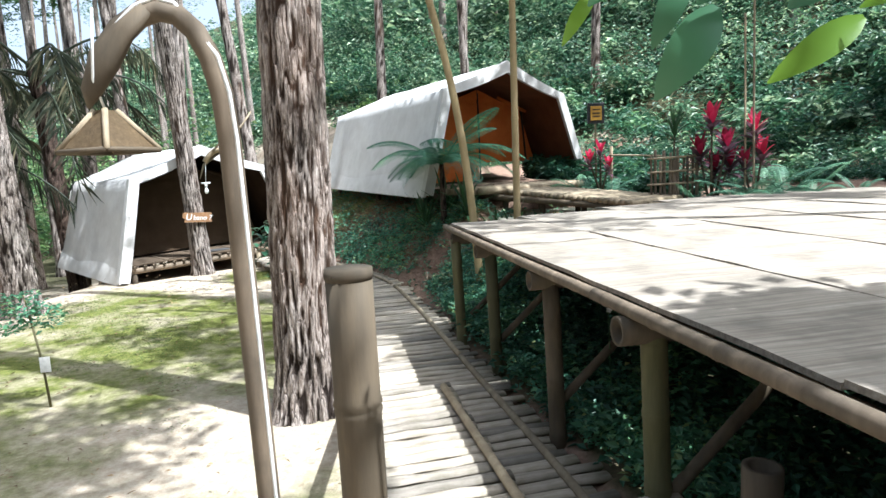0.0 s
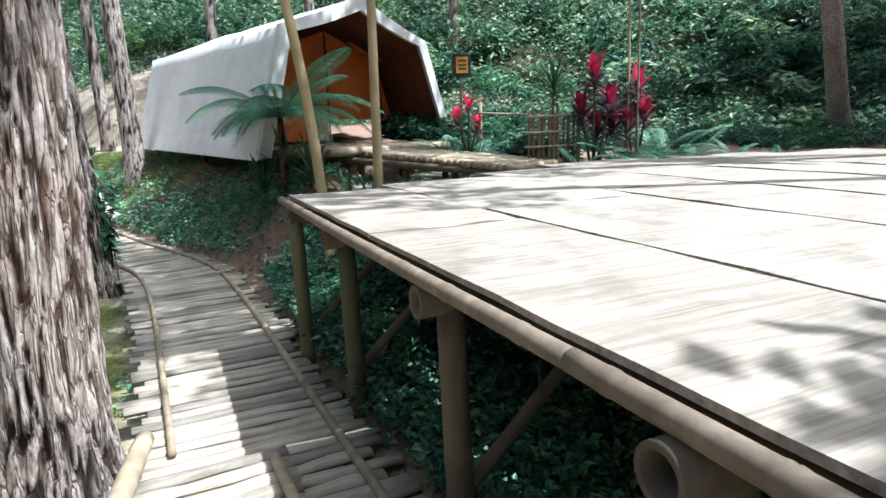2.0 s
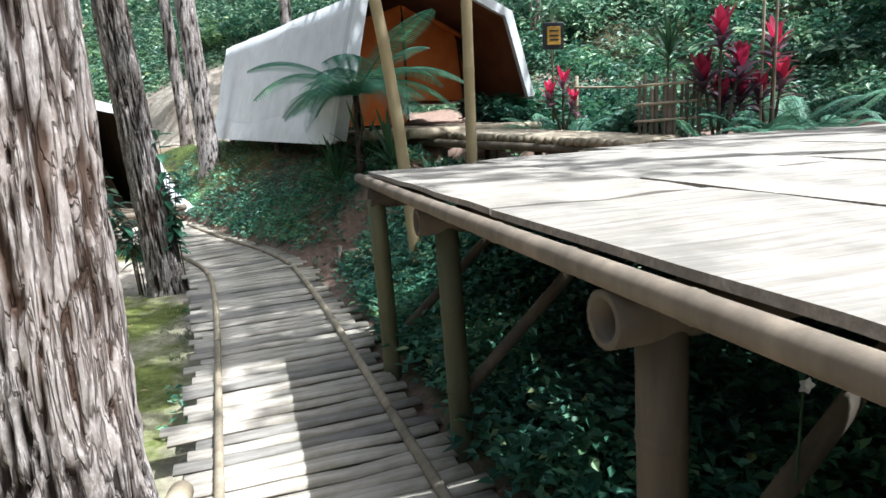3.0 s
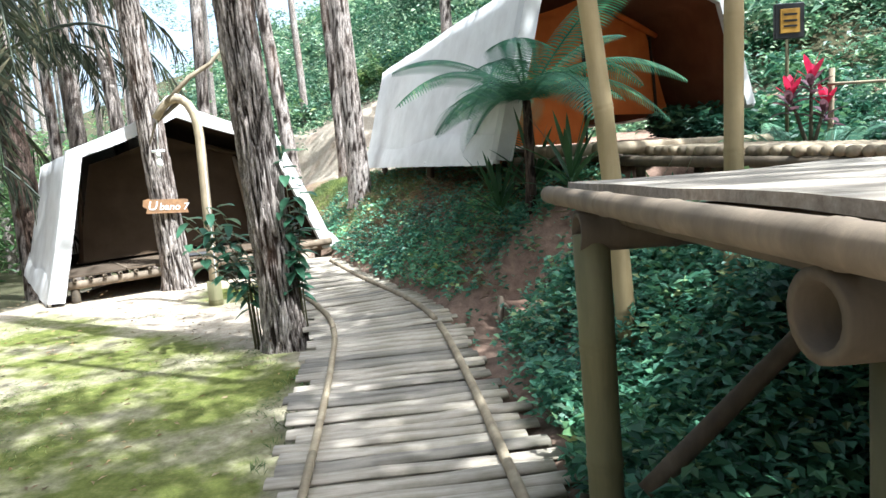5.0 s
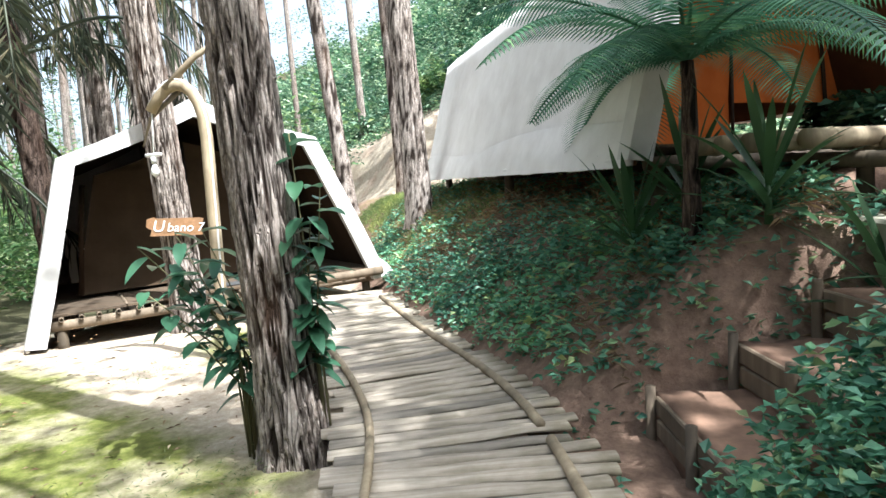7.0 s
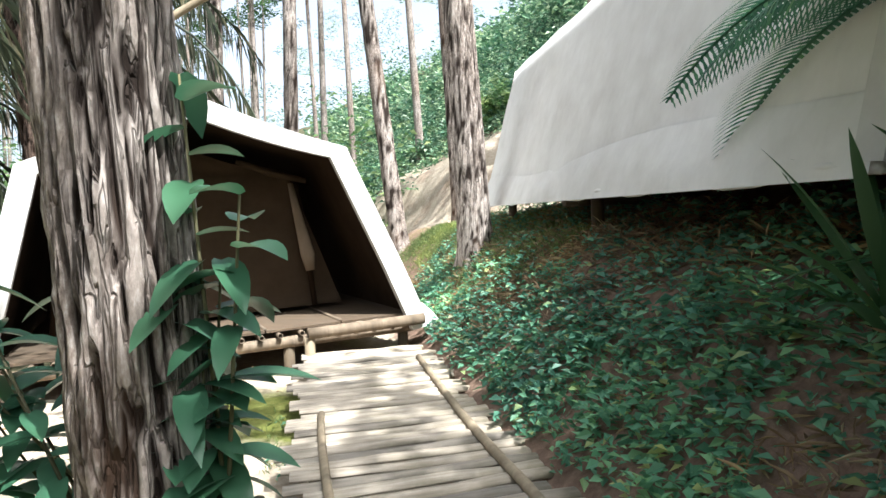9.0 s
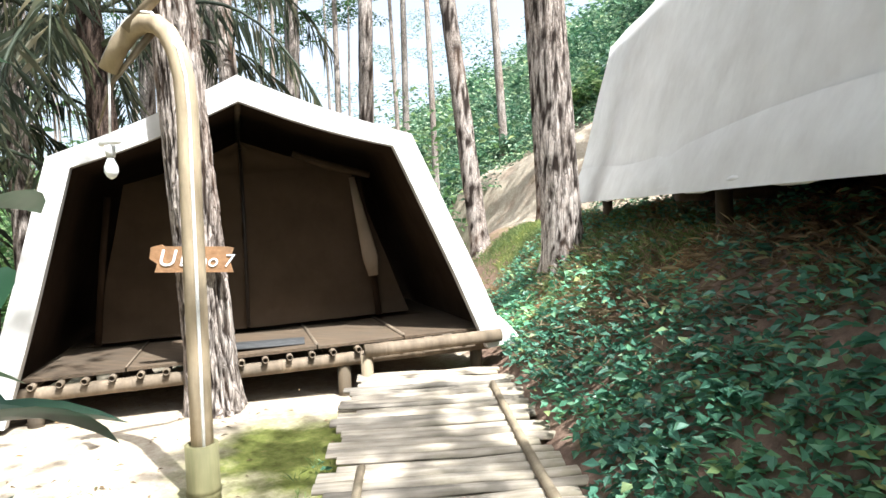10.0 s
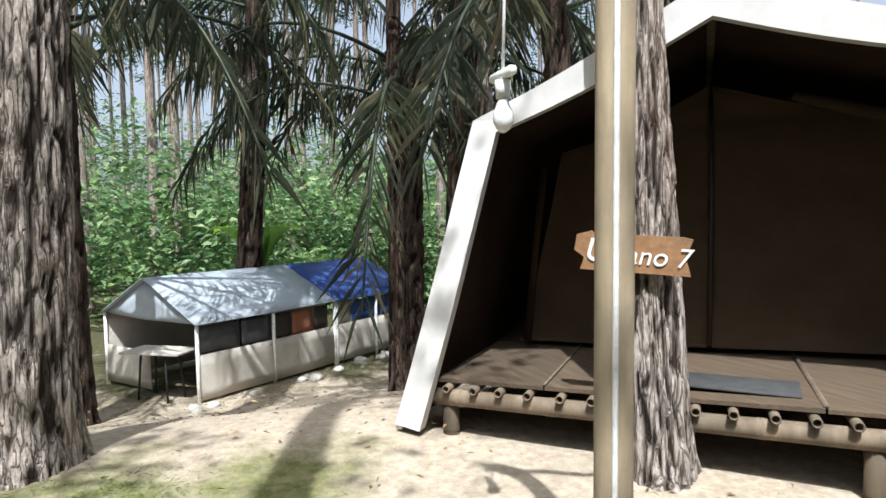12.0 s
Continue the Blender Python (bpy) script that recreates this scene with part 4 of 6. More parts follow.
    culm(bm, at(0, 0.06, apex_h - 0.10), at(0, depth - 0.05, apex_h - 0.10), 0.03, 10)
    part("ridge_pole", bm, BAMBOO_DARK, t)
    return t, at


def platform(at, s0, s1, depth, ground_drop, label, stubs=True, gap=None):
    p = thing("tent_platform", label, "platform", "tent platforms", kind="structure")
    strip = (s1 - s0) / 5
    ang = None
    for k in range(5):
        a, b = s0 + strip * k + 0.006, s0 + strip * (k + 1) - 0.006
        for d0, d1 in ((0.05, depth * 0.34), (depth * 0.34 + 0.01, depth)):
            q = [at(a, d0, -0.02), at(b, d0, -0.02), at(b, d1, -0.02), at(a, d1, -0.02)]
            bm = bmesh.new()
            lo = [bm.verts.new(v - Vector((0, 0, 0.02))) for v in q]
            hi = [bm.verts.new(v + Vector((0, 0, random.uniform(0, 0.006)))) for v in q]
            bm.faces.new(hi)
            bm.faces.new(lo[::-1])
            for i in range(4):
                bm.faces.new((lo[i], lo[(i + 1) % 4], hi[(i + 1) % 4], hi[i]))
            bmesh.ops.recalc_face_normals(bm, faces=bm.faces)
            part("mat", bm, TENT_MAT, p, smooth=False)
        if k:
            bm = bmesh.new()
            tube(bm, [at(a - 0.006, 0.06, -0.008), at(a - 0.006, depth * 0.34, -0.008)], 0.016, 8, squash=0.5)
            part("batten", bm, BAMBOO_MID, p)
    bm = bmesh.new()
    culm(bm, at(s0 - 0.02, 0.08, -0.15), at(s1 + 0.02, 0.08, -0.15), 0.055, 14, 0.6, 0.05)
    part("front_beam", bm, BAMBOO_MID, p)
    bm = bmesh.new()
    culm(bm, at(s0, depth * 0.6, -0.15), at(s1, depth * 0.6, -0.15), 0.055, 12, 0.6)
    part("rear_beam", bm, BAMBOO_DARK, p)
    if stubs:
        n = int((s1 - s0) / 0.185)
        for k in range(n):
            s = s0 + 0.08 + k * (s1 - s0 - 0.1) / n + random.uniform(-0.015, 0.015)
            bm = bmesh.new()
            culm(bm, at(s, 0.0, -0.072), at(s, depth * 0.5, -0.072), 0.026, 12, 0.5, 0.05)
            part("joist", bm, BAMBOO_MID, p)
    posts = 4
    for k in range(posts):
        for d in (0.1, depth * 0.5, depth - 0.2):
            q = at(s0 + 0.08 + (s1 - s0 - 0.16) * k / (posts - 1), d, -0.15)
            g = gz(q.x, q.y) - 0.1
            if q.z - g < 0.08:
                continue
            bm = bmesh.new()
            culm(bm, (q.x, q.y, g), (q.x, q.y, q.z), 0.055, 12, 0.4)
            part("post", bm, BAMBOO_DARK, p)
    return p


T1U = (0.7315, 0.6818)
T1B = (-0.74, 0.6726)
tent_one, at1 = tent((-5.32, 12.88), T1U, T1B, 0.24, (1.9, 2.12), 1.42, 1.67, 2.24, (-0.36, -0.17), 4.2, INNER, "cream canvas ridge tent with an open porch and brown inner room", tilt=0.057)
platform(at1, -1.66, 1.98, 3.3, 0.4, "low bamboo platform under the brown-lined tent", True)
bm = bmesh.new()
culm(bm, at1(0.88, -0.08, -0.07), at1(2.06, -0.06, -0.07), 0.055, 14, 0.6, 0.05)
sill = thing("bamboo_sill", "thick bamboo sill where the walkway meets the tent", "beam")
part("culm", bm, BAMBOO_MID, sill)
bm = bmesh.new()
culm(bm, (at1(0.9, -0.06, 0).x, at1(0.9, -0.06, 0).y, -0.3), at1(0.9, -0.06, -0.1), 0.05, 12, 0.4)
part("post", bm, BAMBOO, sill)
bm = bmesh.new()
tube(bm, [at1(2.05, 0.05, 0.02), at1(2.12, 0.03, -0.06), at1(2.2, 0.02, -0.13), at1(2.3, 0.0, -0.2)], [0.075, 0.085, 0.07, 0.02], 10, squash=0.3)
part("loose_flap", bm, CANVAS, tent_one)
bm = bmesh.new()
tube(bm, [at1(1.06, 0.9, 1.42), at1(1.12, 0.88, 1.05), at1(1.2, 0.86, 0.6), at1(1.22, 0.86, 0.42)], [0.03, 0.05, 0.08, 0.05], 12, squash=0.35)
part("tied_curtain", bm, TAN_CLOTH, tent_one, "pale canvas curtain tied at the side")
mat = thing("doormat", "dark rubber doormat on the tent's bamboo floor", "doormat")
bm = bmesh.new()
slab(bm, at1(0.15, 0.3, 0.0), (0.6, 0.32, 0.014), math.atan2(T1U[1], T1U[0]), 0.004)
part("pad", bm, RUBBER, mat)

T2U = (0.766, 0.643)
T2B = (-0.484, 0.876)
tent_two, at2 = tent((1.10, 12.0), T2U, T2B, 1.43, (2.03, 2.03), 1.5, 1.69, 2.25, (-0.13, 0.39), 6.5, ORANGE, "large white canvas tent with an orange inner room", 1.2, 0.0, rise=0.02)
platform(at2, -1.8, 1.75, 6.3, 0.5, "raised bamboo platform under the orange tent", False)
# porch and bridge to the deck
bridge = thing("bamboo_bridge", "plank bridge from the deck to the orange tent", "bridge", kind="structure")
pa, pb = Vector((1.19, 11.4, 1.33)), Vector((3.1, 9.25, 1.15))
n = 30
ang = math.atan2(pb.y - pa.y, pb.x - pa.x)
for k in range(n):
    c = pa.lerp(pb, (k + 0.5) / n)
    bm = bmesh.new()
    nrm = Vector((-math.sin(ang), math.cos(ang), 0))
    culm(bm, c - nrm * (0.55 + random.uniform(0, 0.05)), c + nrm * (0.6 + random.uniform(0, 0.06)), 0.045, 8, 0.5)
    part("slat", bm, BAMBOO, bridge)
for off in (-0.45, 0.45):
    bm = bmesh.new()
    nrm = Vector((-math.sin(ang), math.cos(ang), 0)) * off
    culm(bm, pa + nrm - Vector((0.4, 0, 0.08)), pb + nrm - Vector((0, 0, 0.08)), 0.05, 10)
    part("bearer", bm, BAMBOO_DARK, bridge)
for k in range(4):
    for off in (-0.45, 0.45):
        c = pa.lerp(pb, 0.05 + 0.3 * k) + Vector((-math.sin(ang), math.cos(ang), 0)) * off
        bm = bmesh.new()
        culm(bm, (c.x, c.y, gz(c.x, c.y) - 0.1), (c.x, c.y, c.z - 0.08), 0.05, 10)
        part("post", bm, BAMBOO_DARK, bridge)
for k in range(5):
    a, b = at2(-1.7 + 0.1 * k, -0.28 - 0.13 * k, -0.06), at2(1.3, -0.28 - 0.13 * k, -0.06)
    bm = bmesh.new()
    culm(bm, a, b, 0.06, 10, 0.6)
    part("porch_log", bm, BAMBOO, bridge)

# pale concrete footing below the porch
pad = thing("concrete_pad", "mossy concrete pad below the tent porch", "pad", kind="structure")
bm = bmesh.new()
slab(bm, (1.9, 11.0, 0.81), (2.4, 2.0, 0.2), 0.03, 0.02)
part("slab", bm, CONCRETE, pad, smooth=False)

# ---- the name board ----
board = thing("name_board", "small wooden name board with a white painted name", "sign")
ang = math.atan2(T1U[1], T1U[0])
bc = Vector((-5.265, 12.295, 1.02))
bm = bmesh.new()
SCALE = 0.92
shape = [(-0.30, 0.09), (-0.22, 0.115), (-0.2, 0.10), (0.28, 0.11), (0.33, 0.10), (0.30, 0.0), (0.33, -0.10), (-0.27, -0.11), (-0.25, -0.04), (-0.31, 0.0)]
m = Matrix.Translation(bc) @ Matrix.Rotation(ang, 4, "Z") @ Matrix.Rotation(radians(4), 4, "Y") @ Matrix.Diagonal((SCALE, 1, SCALE, 1))
fr = [bm.verts.new(m @ Vector((x, -0.012, z))) for x, z in shape]
bk = [bm.verts.new(m @ Vector((x, 0.012, z))) for x, z in shape]
bm.faces.new(fr)
bm.faces.new(bk[::-1])
for i in range(len(shape)):
    j = (i + 1) % len(shape)
    bm.faces.new((fr[i], bk[i], bk[j], fr[j]))
bmesh.ops.recalc_face_normals(bm, faces=bm.faces)
part("board", bm, SIGN_WOOD, board, smooth=False)
for word, x, size in (("U", -0.25, 0.19), ("bano 7", -0.09, 0.15)):
    cu = bpy.data.curves.new("letters", "FONT")
    cu.body = word
    cu.size = size
    cu.extrude = 0.003
    cu.shear = 0.2
    tmp = new("letters", cu)
    bpy.context.view_layer.update()
    me = bpy.data.meshes.new_from_object(tmp.evaluated_get(bpy.context.evaluated_depsgraph_get()))
    bpy.data.objects.remove(tmp)
    me.materials.clear()
    me.materials.append(WHITE)
    ob = new("lettering", me)
    ob.parent = board
    ob.matrix_local = m @ Matrix.Translation((x, -0.017, -0.055)) @ Matrix.Rotation(math.pi / 2, 4, "X")
    ob["label"] = "white painted letters"

# ---- walkway of split logs ----
random.seed(21)
walkway = thing("bamboo_walkway", "curving walkway of weathered bamboo slats", "walkway", kind="structure")
total = sum((b - a).length for a, b in zip(WALK, WALK[1:]))


def slat_mesh(seed):
    g = random.Random(seed)
    bm = bmesh.new()
    prof = [(-1, -0.5), (-0.96, 0.25), (-0.6, 0.8), (0.0, 1.0), (0.6, 0.82), (0.96, 0.25), (1, -0.5)]
    stops = [-0.5, -0.3, -0.12, 0.1, 0.31, 0.5]
    rows = []
    lo = g.uniform(0.012, 0.02)
    for x in stops:
        w = 0.053 * g.uniform(0.9, 1.07)
        dz = g.uniform(-0.007, 0.005)
        rows.append([bm.verts.new((x, w * a + 0.007 * g.uniform(-1, 1), lo * (b - 1.0) + dz)) for a, b in prof])
    for p, q in zip(rows, rows[1:]):
        for j in range(len(prof) - 1):
            bm.faces.new((p[j], q[j], q[j + 1], p[j + 1]))
        bm.faces.new((p[-1], q[-1], q[0], p[0]))
    bm.faces.new(rows[0])
    bm.faces.new(rows[-1][::-1])
    bmesh.ops.recalc_face_normals(bm, faces=bm.faces)
    for f in bm.faces:
        f.smooth = True
    me = bpy.data.meshes.new("slat")
    bm.to_mesh(me)
    bm.free()
    me.materials.append(PLANK)
    return me


slats = [slat_mesh(k) for k in range(9)]
s = 0.3
while s < total - 0.02:
    c, d = walk_place(s)
    ob = new("slat", random.choice(slats))
    ob.parent = walkway
    w = 1.22 + random.uniform(-0.10, 0.12)
    shift = random.uniform(-0.05, 0.05)
    nrm = Vector((d.y, -d.x))
    ob.location = (c.x + nrm.x * shift, c.y + nrm.y * shift, random.uniform(-0.006, 0.004))
    ob.rotation_euler = (random.uniform(-0.03, 0.03), random.uniform(-0.008, 0.008), math.atan2(nrm.y, nrm.x) + random.uniform(-0.035, 0.035))
    ob.scale = (w, random.uniform(0.9, 1.04), 1.0)
    s += 0.110
for off, r in ((-0.42, 0.024), (0.43, 0.026)):
    runs = ((0.3, 4.4), (4.3, 8.25), (8.2, total - 0.4)) if off > 0 else ((3.7, 5.9), (5.85, 8.3), (8.25, total - 1.9))
    for s0, s1 in runs:
        pts = []
        k = s0
        while k <= s1:
            c, d = walk_place(k)
            nrm = Vector((d.y, -d.x))
            pts.append(Vector((c.x + nrm.x * off, c.y + nrm.y * off, 0.012)))
            k += 0.22
        bm = bmesh.new()
        tube(bm, pts, [r * (1.06 if i % 2 else 1.0) for i in range(len(pts))], 10, squash=0.8)
        part("rail", bm, BAMBOO, walkway)
for off in (-0.45, 0.45):
    pts = []
    for k in range(40):
        c, d = walk_place(0.2 + (total - 0.4) * k / 39)
        pts.append(Vector((c.x + d.y * off, c.y - d.x * off, -0.09)))
    bm = bmesh.new()
    tube(bm, pts, 0.05, 10)
    part("bearer", bm, BAMBOO_DARK, walkway)

# raised landing at the start
landing = thing("bamboo_landing", "raised landing of pale slats with a bamboo edge", "landing", kind="structure")
for level, y0, y1 in ((0.12, 2.55, 4.58), (0.30, -2.5, 2.5)):
    y = y0
    while y < y1:
        cx = 0.5 + (3.3 - y) * 0.285
        x0, x1 = cx - 0.68, cx + (0.05 if level < 0.2 else 0.6)
        ob = new("slat", random.choice(slats))
        ob.parent = landing
        ob.location = ((x0 + x1) / 2, y + 0.055, level + random.uniform(-0.004, 0.004))
        ob.rotation_euler[2] = 0.28 + random.uniform(-0.012, 0.012)
        ob.scale = (x1 - x0 + random.uniform(-0.03, 0.04), 1.0, 1.0)
        y += 0.110
    bm = bmesh.new()
    ce = lambda q: 0.5 + (3.3 - q) * 0.285
    tube(bm, [(ce(y0) + 0.02, y0, level + 0.02), (ce(y1) + 0.02, y1 - 0.02, level + 0.02)], 0.028, 10)
    part("edge_pole", bm, BAMBOO, landing)
    for q in (y0 + 0.1, y1 - 0.1):
        for off in (-0.6, 0.0):
            bm = bmesh.new()
            tube(bm, [(ce(q) + off, q, -0.3), (ce(q) + off, q, level - 0.03)], 0.04, 10)
            part("post", bm, BAMBOO_DARK, landing)

# ---- camp tents under the palms ----


def panel(parent, name, mat, pts, label="", thick=0.012):
    bm = bmesh.new()
    f = bm.faces.new([bm.verts.new(p) for p in pts])
    bmesh.ops.subdivide_edges(bm, edges=bm.edges[:], cuts=3, use_grid_fill=True)
    bm.normal_update()
    for v in bm.verts:
        v.co += v.normal * noise.noise(v.co * 1.7) * 0.03
    bmesh.ops.solidify(bm, geom=bm.faces[:], thickness=thick)
    return part(name, bm, mat, parent, label)


A = Vector((-11.24, 9.94, 0))
ALONG = (Vector((-13.75, 13.35, 0)) - A).normalized()
ACROSS = Vector((-ALONG.y, ALONG.x, 0)) * 1.0
if ACROSS.x > 0:
    ACROSS = -ACROSS


def camp_tent(s0, s1, roof, wall, label, windows, open_front):
    t = thing("camp_tent", label, "tent", "camp tents")

    def q(s, w, z):
        p = A + ALONG * s + ACROSS * w
        return Vector((p.x, p.y, gz(p.x, p.y) * 0 - 1.1 + z))

    over = 0.06
    panel(t, "roof_slope", roof, [q(s0 - over, -over, 0.98), q(s1, -over, 0.98), q(s1, 1.15, 1.55), q(s0 - over, 1.15, 1.55)])
    panel(t, "roof_slope", roof, [q(s0 - over, 2.36, 0.98), q(s0 - over, 1.15, 1.55), q(s1, 1.15, 1.55), q(s1, 2.36, 0.98)])
    panel(t, "long_wall", wall, [q(s0, 0, -0.05), q(s1, 0, -0.05), q(s1, 0, 0.56), q(s0, 0, 0.56)])
    panel(t, "rear_wall", wall, [q(s0, 2.3, -0.05), q(s1, 2.3, -0.05), q(s1, 2.3, 1.0), q(s0, 2.3, 1.0)])
    if open_front:
        panel(t, "gable", roof, [q(s0, 0.0, 0.98), q(s0, 1.15, 1.5), q(s0, 2.3, 0.98), q(s0, 1.15, 0.95)])
        panel(t, "end_wall", wall, [q(s0, 1.1, -0.05), q(s0, 2.3, -0.05), q(s0, 2.3, 0.5), q(s0, 1.1, 0.5)])
    for s, w in ((s0, 0), (s1, 0), (s0, 2.3), (s1, 2.3), ((s0 + s1) / 2, 0)):
        bm = bmesh.new()
        tube(bm, [q(s, w, -0.3), q(s, w, 1.0)], 0.025, 10)
        part("pole", bm, WHITE, t)
    k = s0 + 0.06
    for wd, mat in windows:
        if mat is not None:
            panel(t, "window", mat, [q(k, 0.02, 0.57), q(k + wd, 0.02, 0.57), q(k + wd, 0.02, 0.93), q(k, 0.02, 0.93)])
        k += wd + 0.04
    return t


camp_tent(0.0, 2.55, GREY_TARP, BEIGE_TARP, "low camp tent with a grey tarpaulin roof and mesh windows", ((0.62, PANE), (0.5, PANE), (0.35, ZIP), (0.42, CURTAIN), (0.3, ZIP)), True)
camp_tent(2.6, 4.6, BLUE_TARP, BEIGE_TARP, "low camp tent roofed with a blue tarpaulin", ((0.3, BEIGE_TARP), (0.75, BLUE_TARP), (0.7, BLUE_TARP)), False)
table = thing("camp_table", "dark folding table beside the grey tent", "table")
tc = A + ACROSS * 0.7 - ALONG * 0.1
bm = bmesh.new()
slab(bm, (tc.x, tc.y, -0.52), (0.9, 0.5, 0.03), 1.0)
part("tabletop", bm, BEIGE_TARP, table, smooth=False)
for dx, dy in ((0.3, 0.1), (-0.3, -0.1), (0.05, 0.3), (-0.05, -0.3)):
    bm = bmesh.new()
    tube(bm, [(tc.x + dx, tc.y + dy, gz(tc.x, tc.y) - 0.05), (tc.x + dx * 0.8, tc.y + dy * 0.8, -0.53)], 0.015, 6)
    part("leg", bm, BLACK, table)
for k in range(14):
    p = A + ALONG * random.uniform(-0.8, 4.4) - ACROSS * random.uniform(0.1, 0.5)
    st = thing("stone", "pale rough stone lying along the tent wall", "stone", "stones by the camp tents")
    bm = bmesh.new()
    bmesh.ops.create_icosphere(bm, subdivisions=2, radius=random.uniform(0.06, 0.13))
    for v in bm.verts:
        v.co += v.normal * noise.noise(v.co * 9 + Vector((k, 0, 0))) * 0.04
        v.co.z *= 0.6
    bmesh.ops.translate(bm, verts=bm.verts, vec=(p.x, p.y, gz(p.x, p.y) + 0.02))
    part("rock", bm, STONE, st)

# banana plant behind the camp tents
ban = thing("banana_plant", "young banana plant with broad bright leaves", "plant")
bp = Vector((-14.6, 10.9, gz(-14.6, 10.9)))
bm = bmesh.new()
tube(bm, [bp - Vector((0, 0, 0.1)), bp + Vector((0, 0, 1.6))], [0.09, 0.06], 10)
part("stem", bm, FERN, ban)
for k in range(8):
    a = k * 0.82
    bm = bmesh.new()
    o = Vector((math.cos(a), math.sin(a), 0))
    sd = Vector((-o.y, o.x, 0))
    rows = []
    for i in range(9):
        f = i / 8
        c = bp + Vector((0, 0, 1.45 + 1.15 * math.sin(f * 1.7) - 0.35 * f ** 2)) + o * 0.95 * f
        w = 0.2 * math.sin(math.pi * min(1, f * 0.95 + 0.05)) ** 0.6
        rows.append([bm.verts.new(c - sd * w + Vector((0, 0, w * 0.3))), bm.verts.new(c), bm.verts.new(c + sd * w + Vector((0, 0, w * 0.3)))])
    for p, q in zip(rows, rows[1:]):
        bm.faces.new((p[0], p[1], q[1], q[0]))
        bm.faces.new((p[1], p[2], q[2], q[1]))
    part("leaf", bm, LEAF_BRIGHT, ban)

# ---- signs, fence and plants beyond the deck ----
lan = thing("sign_box", "square black-framed yellow sign on a thin post", "sign")
bm = bmesh.new()
tube(bm, [(2.83, 12.62, gz(2.83, 12.6) - 0.1), (2.83, 12.62, 2.9)], 0.022, 8)
part("post", bm, BAMBOO_GREEN, lan)
bm = bmesh.new()
slab(bm, (2.83, 12.57, 2.69), (0.34, 0.05, 0.40), 0.15, 0.01)
sb = part("sign_frame", bm, BLACK, lan, "black square frame", smooth=False)
bm = bmesh.new()
slab(bm, (2.833, 12.54, 2.69), (0.22, 0.02, 0.27), 0.15, 0.004)
part("sign_panel", bm, YELLOW, sb, "yellow panel", smooth=False)
for z in (2.76, 2.69, 2.63):
    bm = bmesh.new()
    slab(bm, (2.835, 12.527, z), (0.15, 0.008, 0.022), 0.15, 0)
    part("bar", bm, BLACK, sb, smooth=False)

fence = thing("bamboo_fence", "low rustic bamboo fence among the plants", "fence")
FENCE_Z = gz(3.45, 9.8)
for k in range(11):
    x, y = 3.16 + 0.065 * k, 9.86 - 0.012 * k + 0.02 * (k % 2)
    bm = bmesh.new()
    culm(bm, (x, y, FENCE_Z - 0.2), (x + random.uniform(-0.02, 0.02), y, 1.82 + 0.1 * math.sin(k * 2.3)), 0.045 if k == 5 else random.uniform(0.016, 0.026), 10, 0.3)
    part("post" if k == 5 else "stake", bm, BAMBOO_MID, fence)
for z in (1.36, 1.55, 1.76):
    bm = bmesh.new()
    culm(bm, (3.08, 9.80, z), (3.98, 9.74, z + 0.02), 0.016, 8, 0.35)
    part("rail", bm, BAMBOO, fence)
stake = thing("bamboo_stake", "thin bamboo stake with a crossbar by the porch", "stake")
bm = bmesh.new()
culm(bm, (2.92, 11.65, gz(2.92, 11.65) - 0.1), (2.93, 11.65, 2.02), 0.028, 10, 0.3)
part("culm", bm, BAMBOO, stake)
bm = bmesh.new()
culm(bm, (2.88, 11.62, 1.86), (3.75, 11.2, 1.80), 0.016, 8, 0.35)
part("crossbar", bm, BAMBOO, stake)
gate = thing("bamboo_screen", "upright bamboo stakes at the deck's far side", "screen")
for k in range(7):
    x = 9.2 + 0.15 * k
    bm = bmesh.new()
    culm(bm, (x, 10.2 + 0.05 * (k % 2), gz(x, 10.2) - 0.2), (x, 10.2, 2.7 + 0.2 * math.sin(k * 2.1)), 0.055, 10, 0.5)
    part("stake", bm, BAMBOO_DARK, gate)
for x, y, top in ((4.56, 9.52, 4.8), (4.5, 9.66, 3.8)):
    t = thing("thin_pole", "thin grey bamboo pole among the red plants", "pole")
    bm = bmesh.new()
    culm(bm, (x, y, gz(x, y) - 0.1), (x - 0.04, y, top), 0.035 if top > 5 else 0.015, 10, 0.5)
    part("culm", bm, BAMBOO, t)


def strap_leaf(bm, root, heading, length, width, lift, sag):
    o = Vector((math.cos(heading), math.sin(heading), 0))
    sd = Vector((-o.y, o.x, 0))
    rows = []
    n = 6
    for i in range(n + 1):
        f = i / n
        c = Vector(root) + o * length * f * math.cos(lift) + Vector((0, 0, length * (f * math.sin(lift) - sag * f * f)))
        w = width * (math.sin(math.pi * (0.12 + 0.88 * f)) ** 0.8) * 0.5
        rows.append([bm.verts.new(c - sd * w + Vector((0, 0, w * 0.35))), bm.verts.new(c), bm.verts.new(c + sd * w + Vector((0, 0, w * 0.35)))])
    for p, q in zip(rows, rows[1:]):
        bm.faces.new((p[0], p[1], q[1], q[0]))
        bm.faces.new((p[1], p[2], q[2], q[1]))


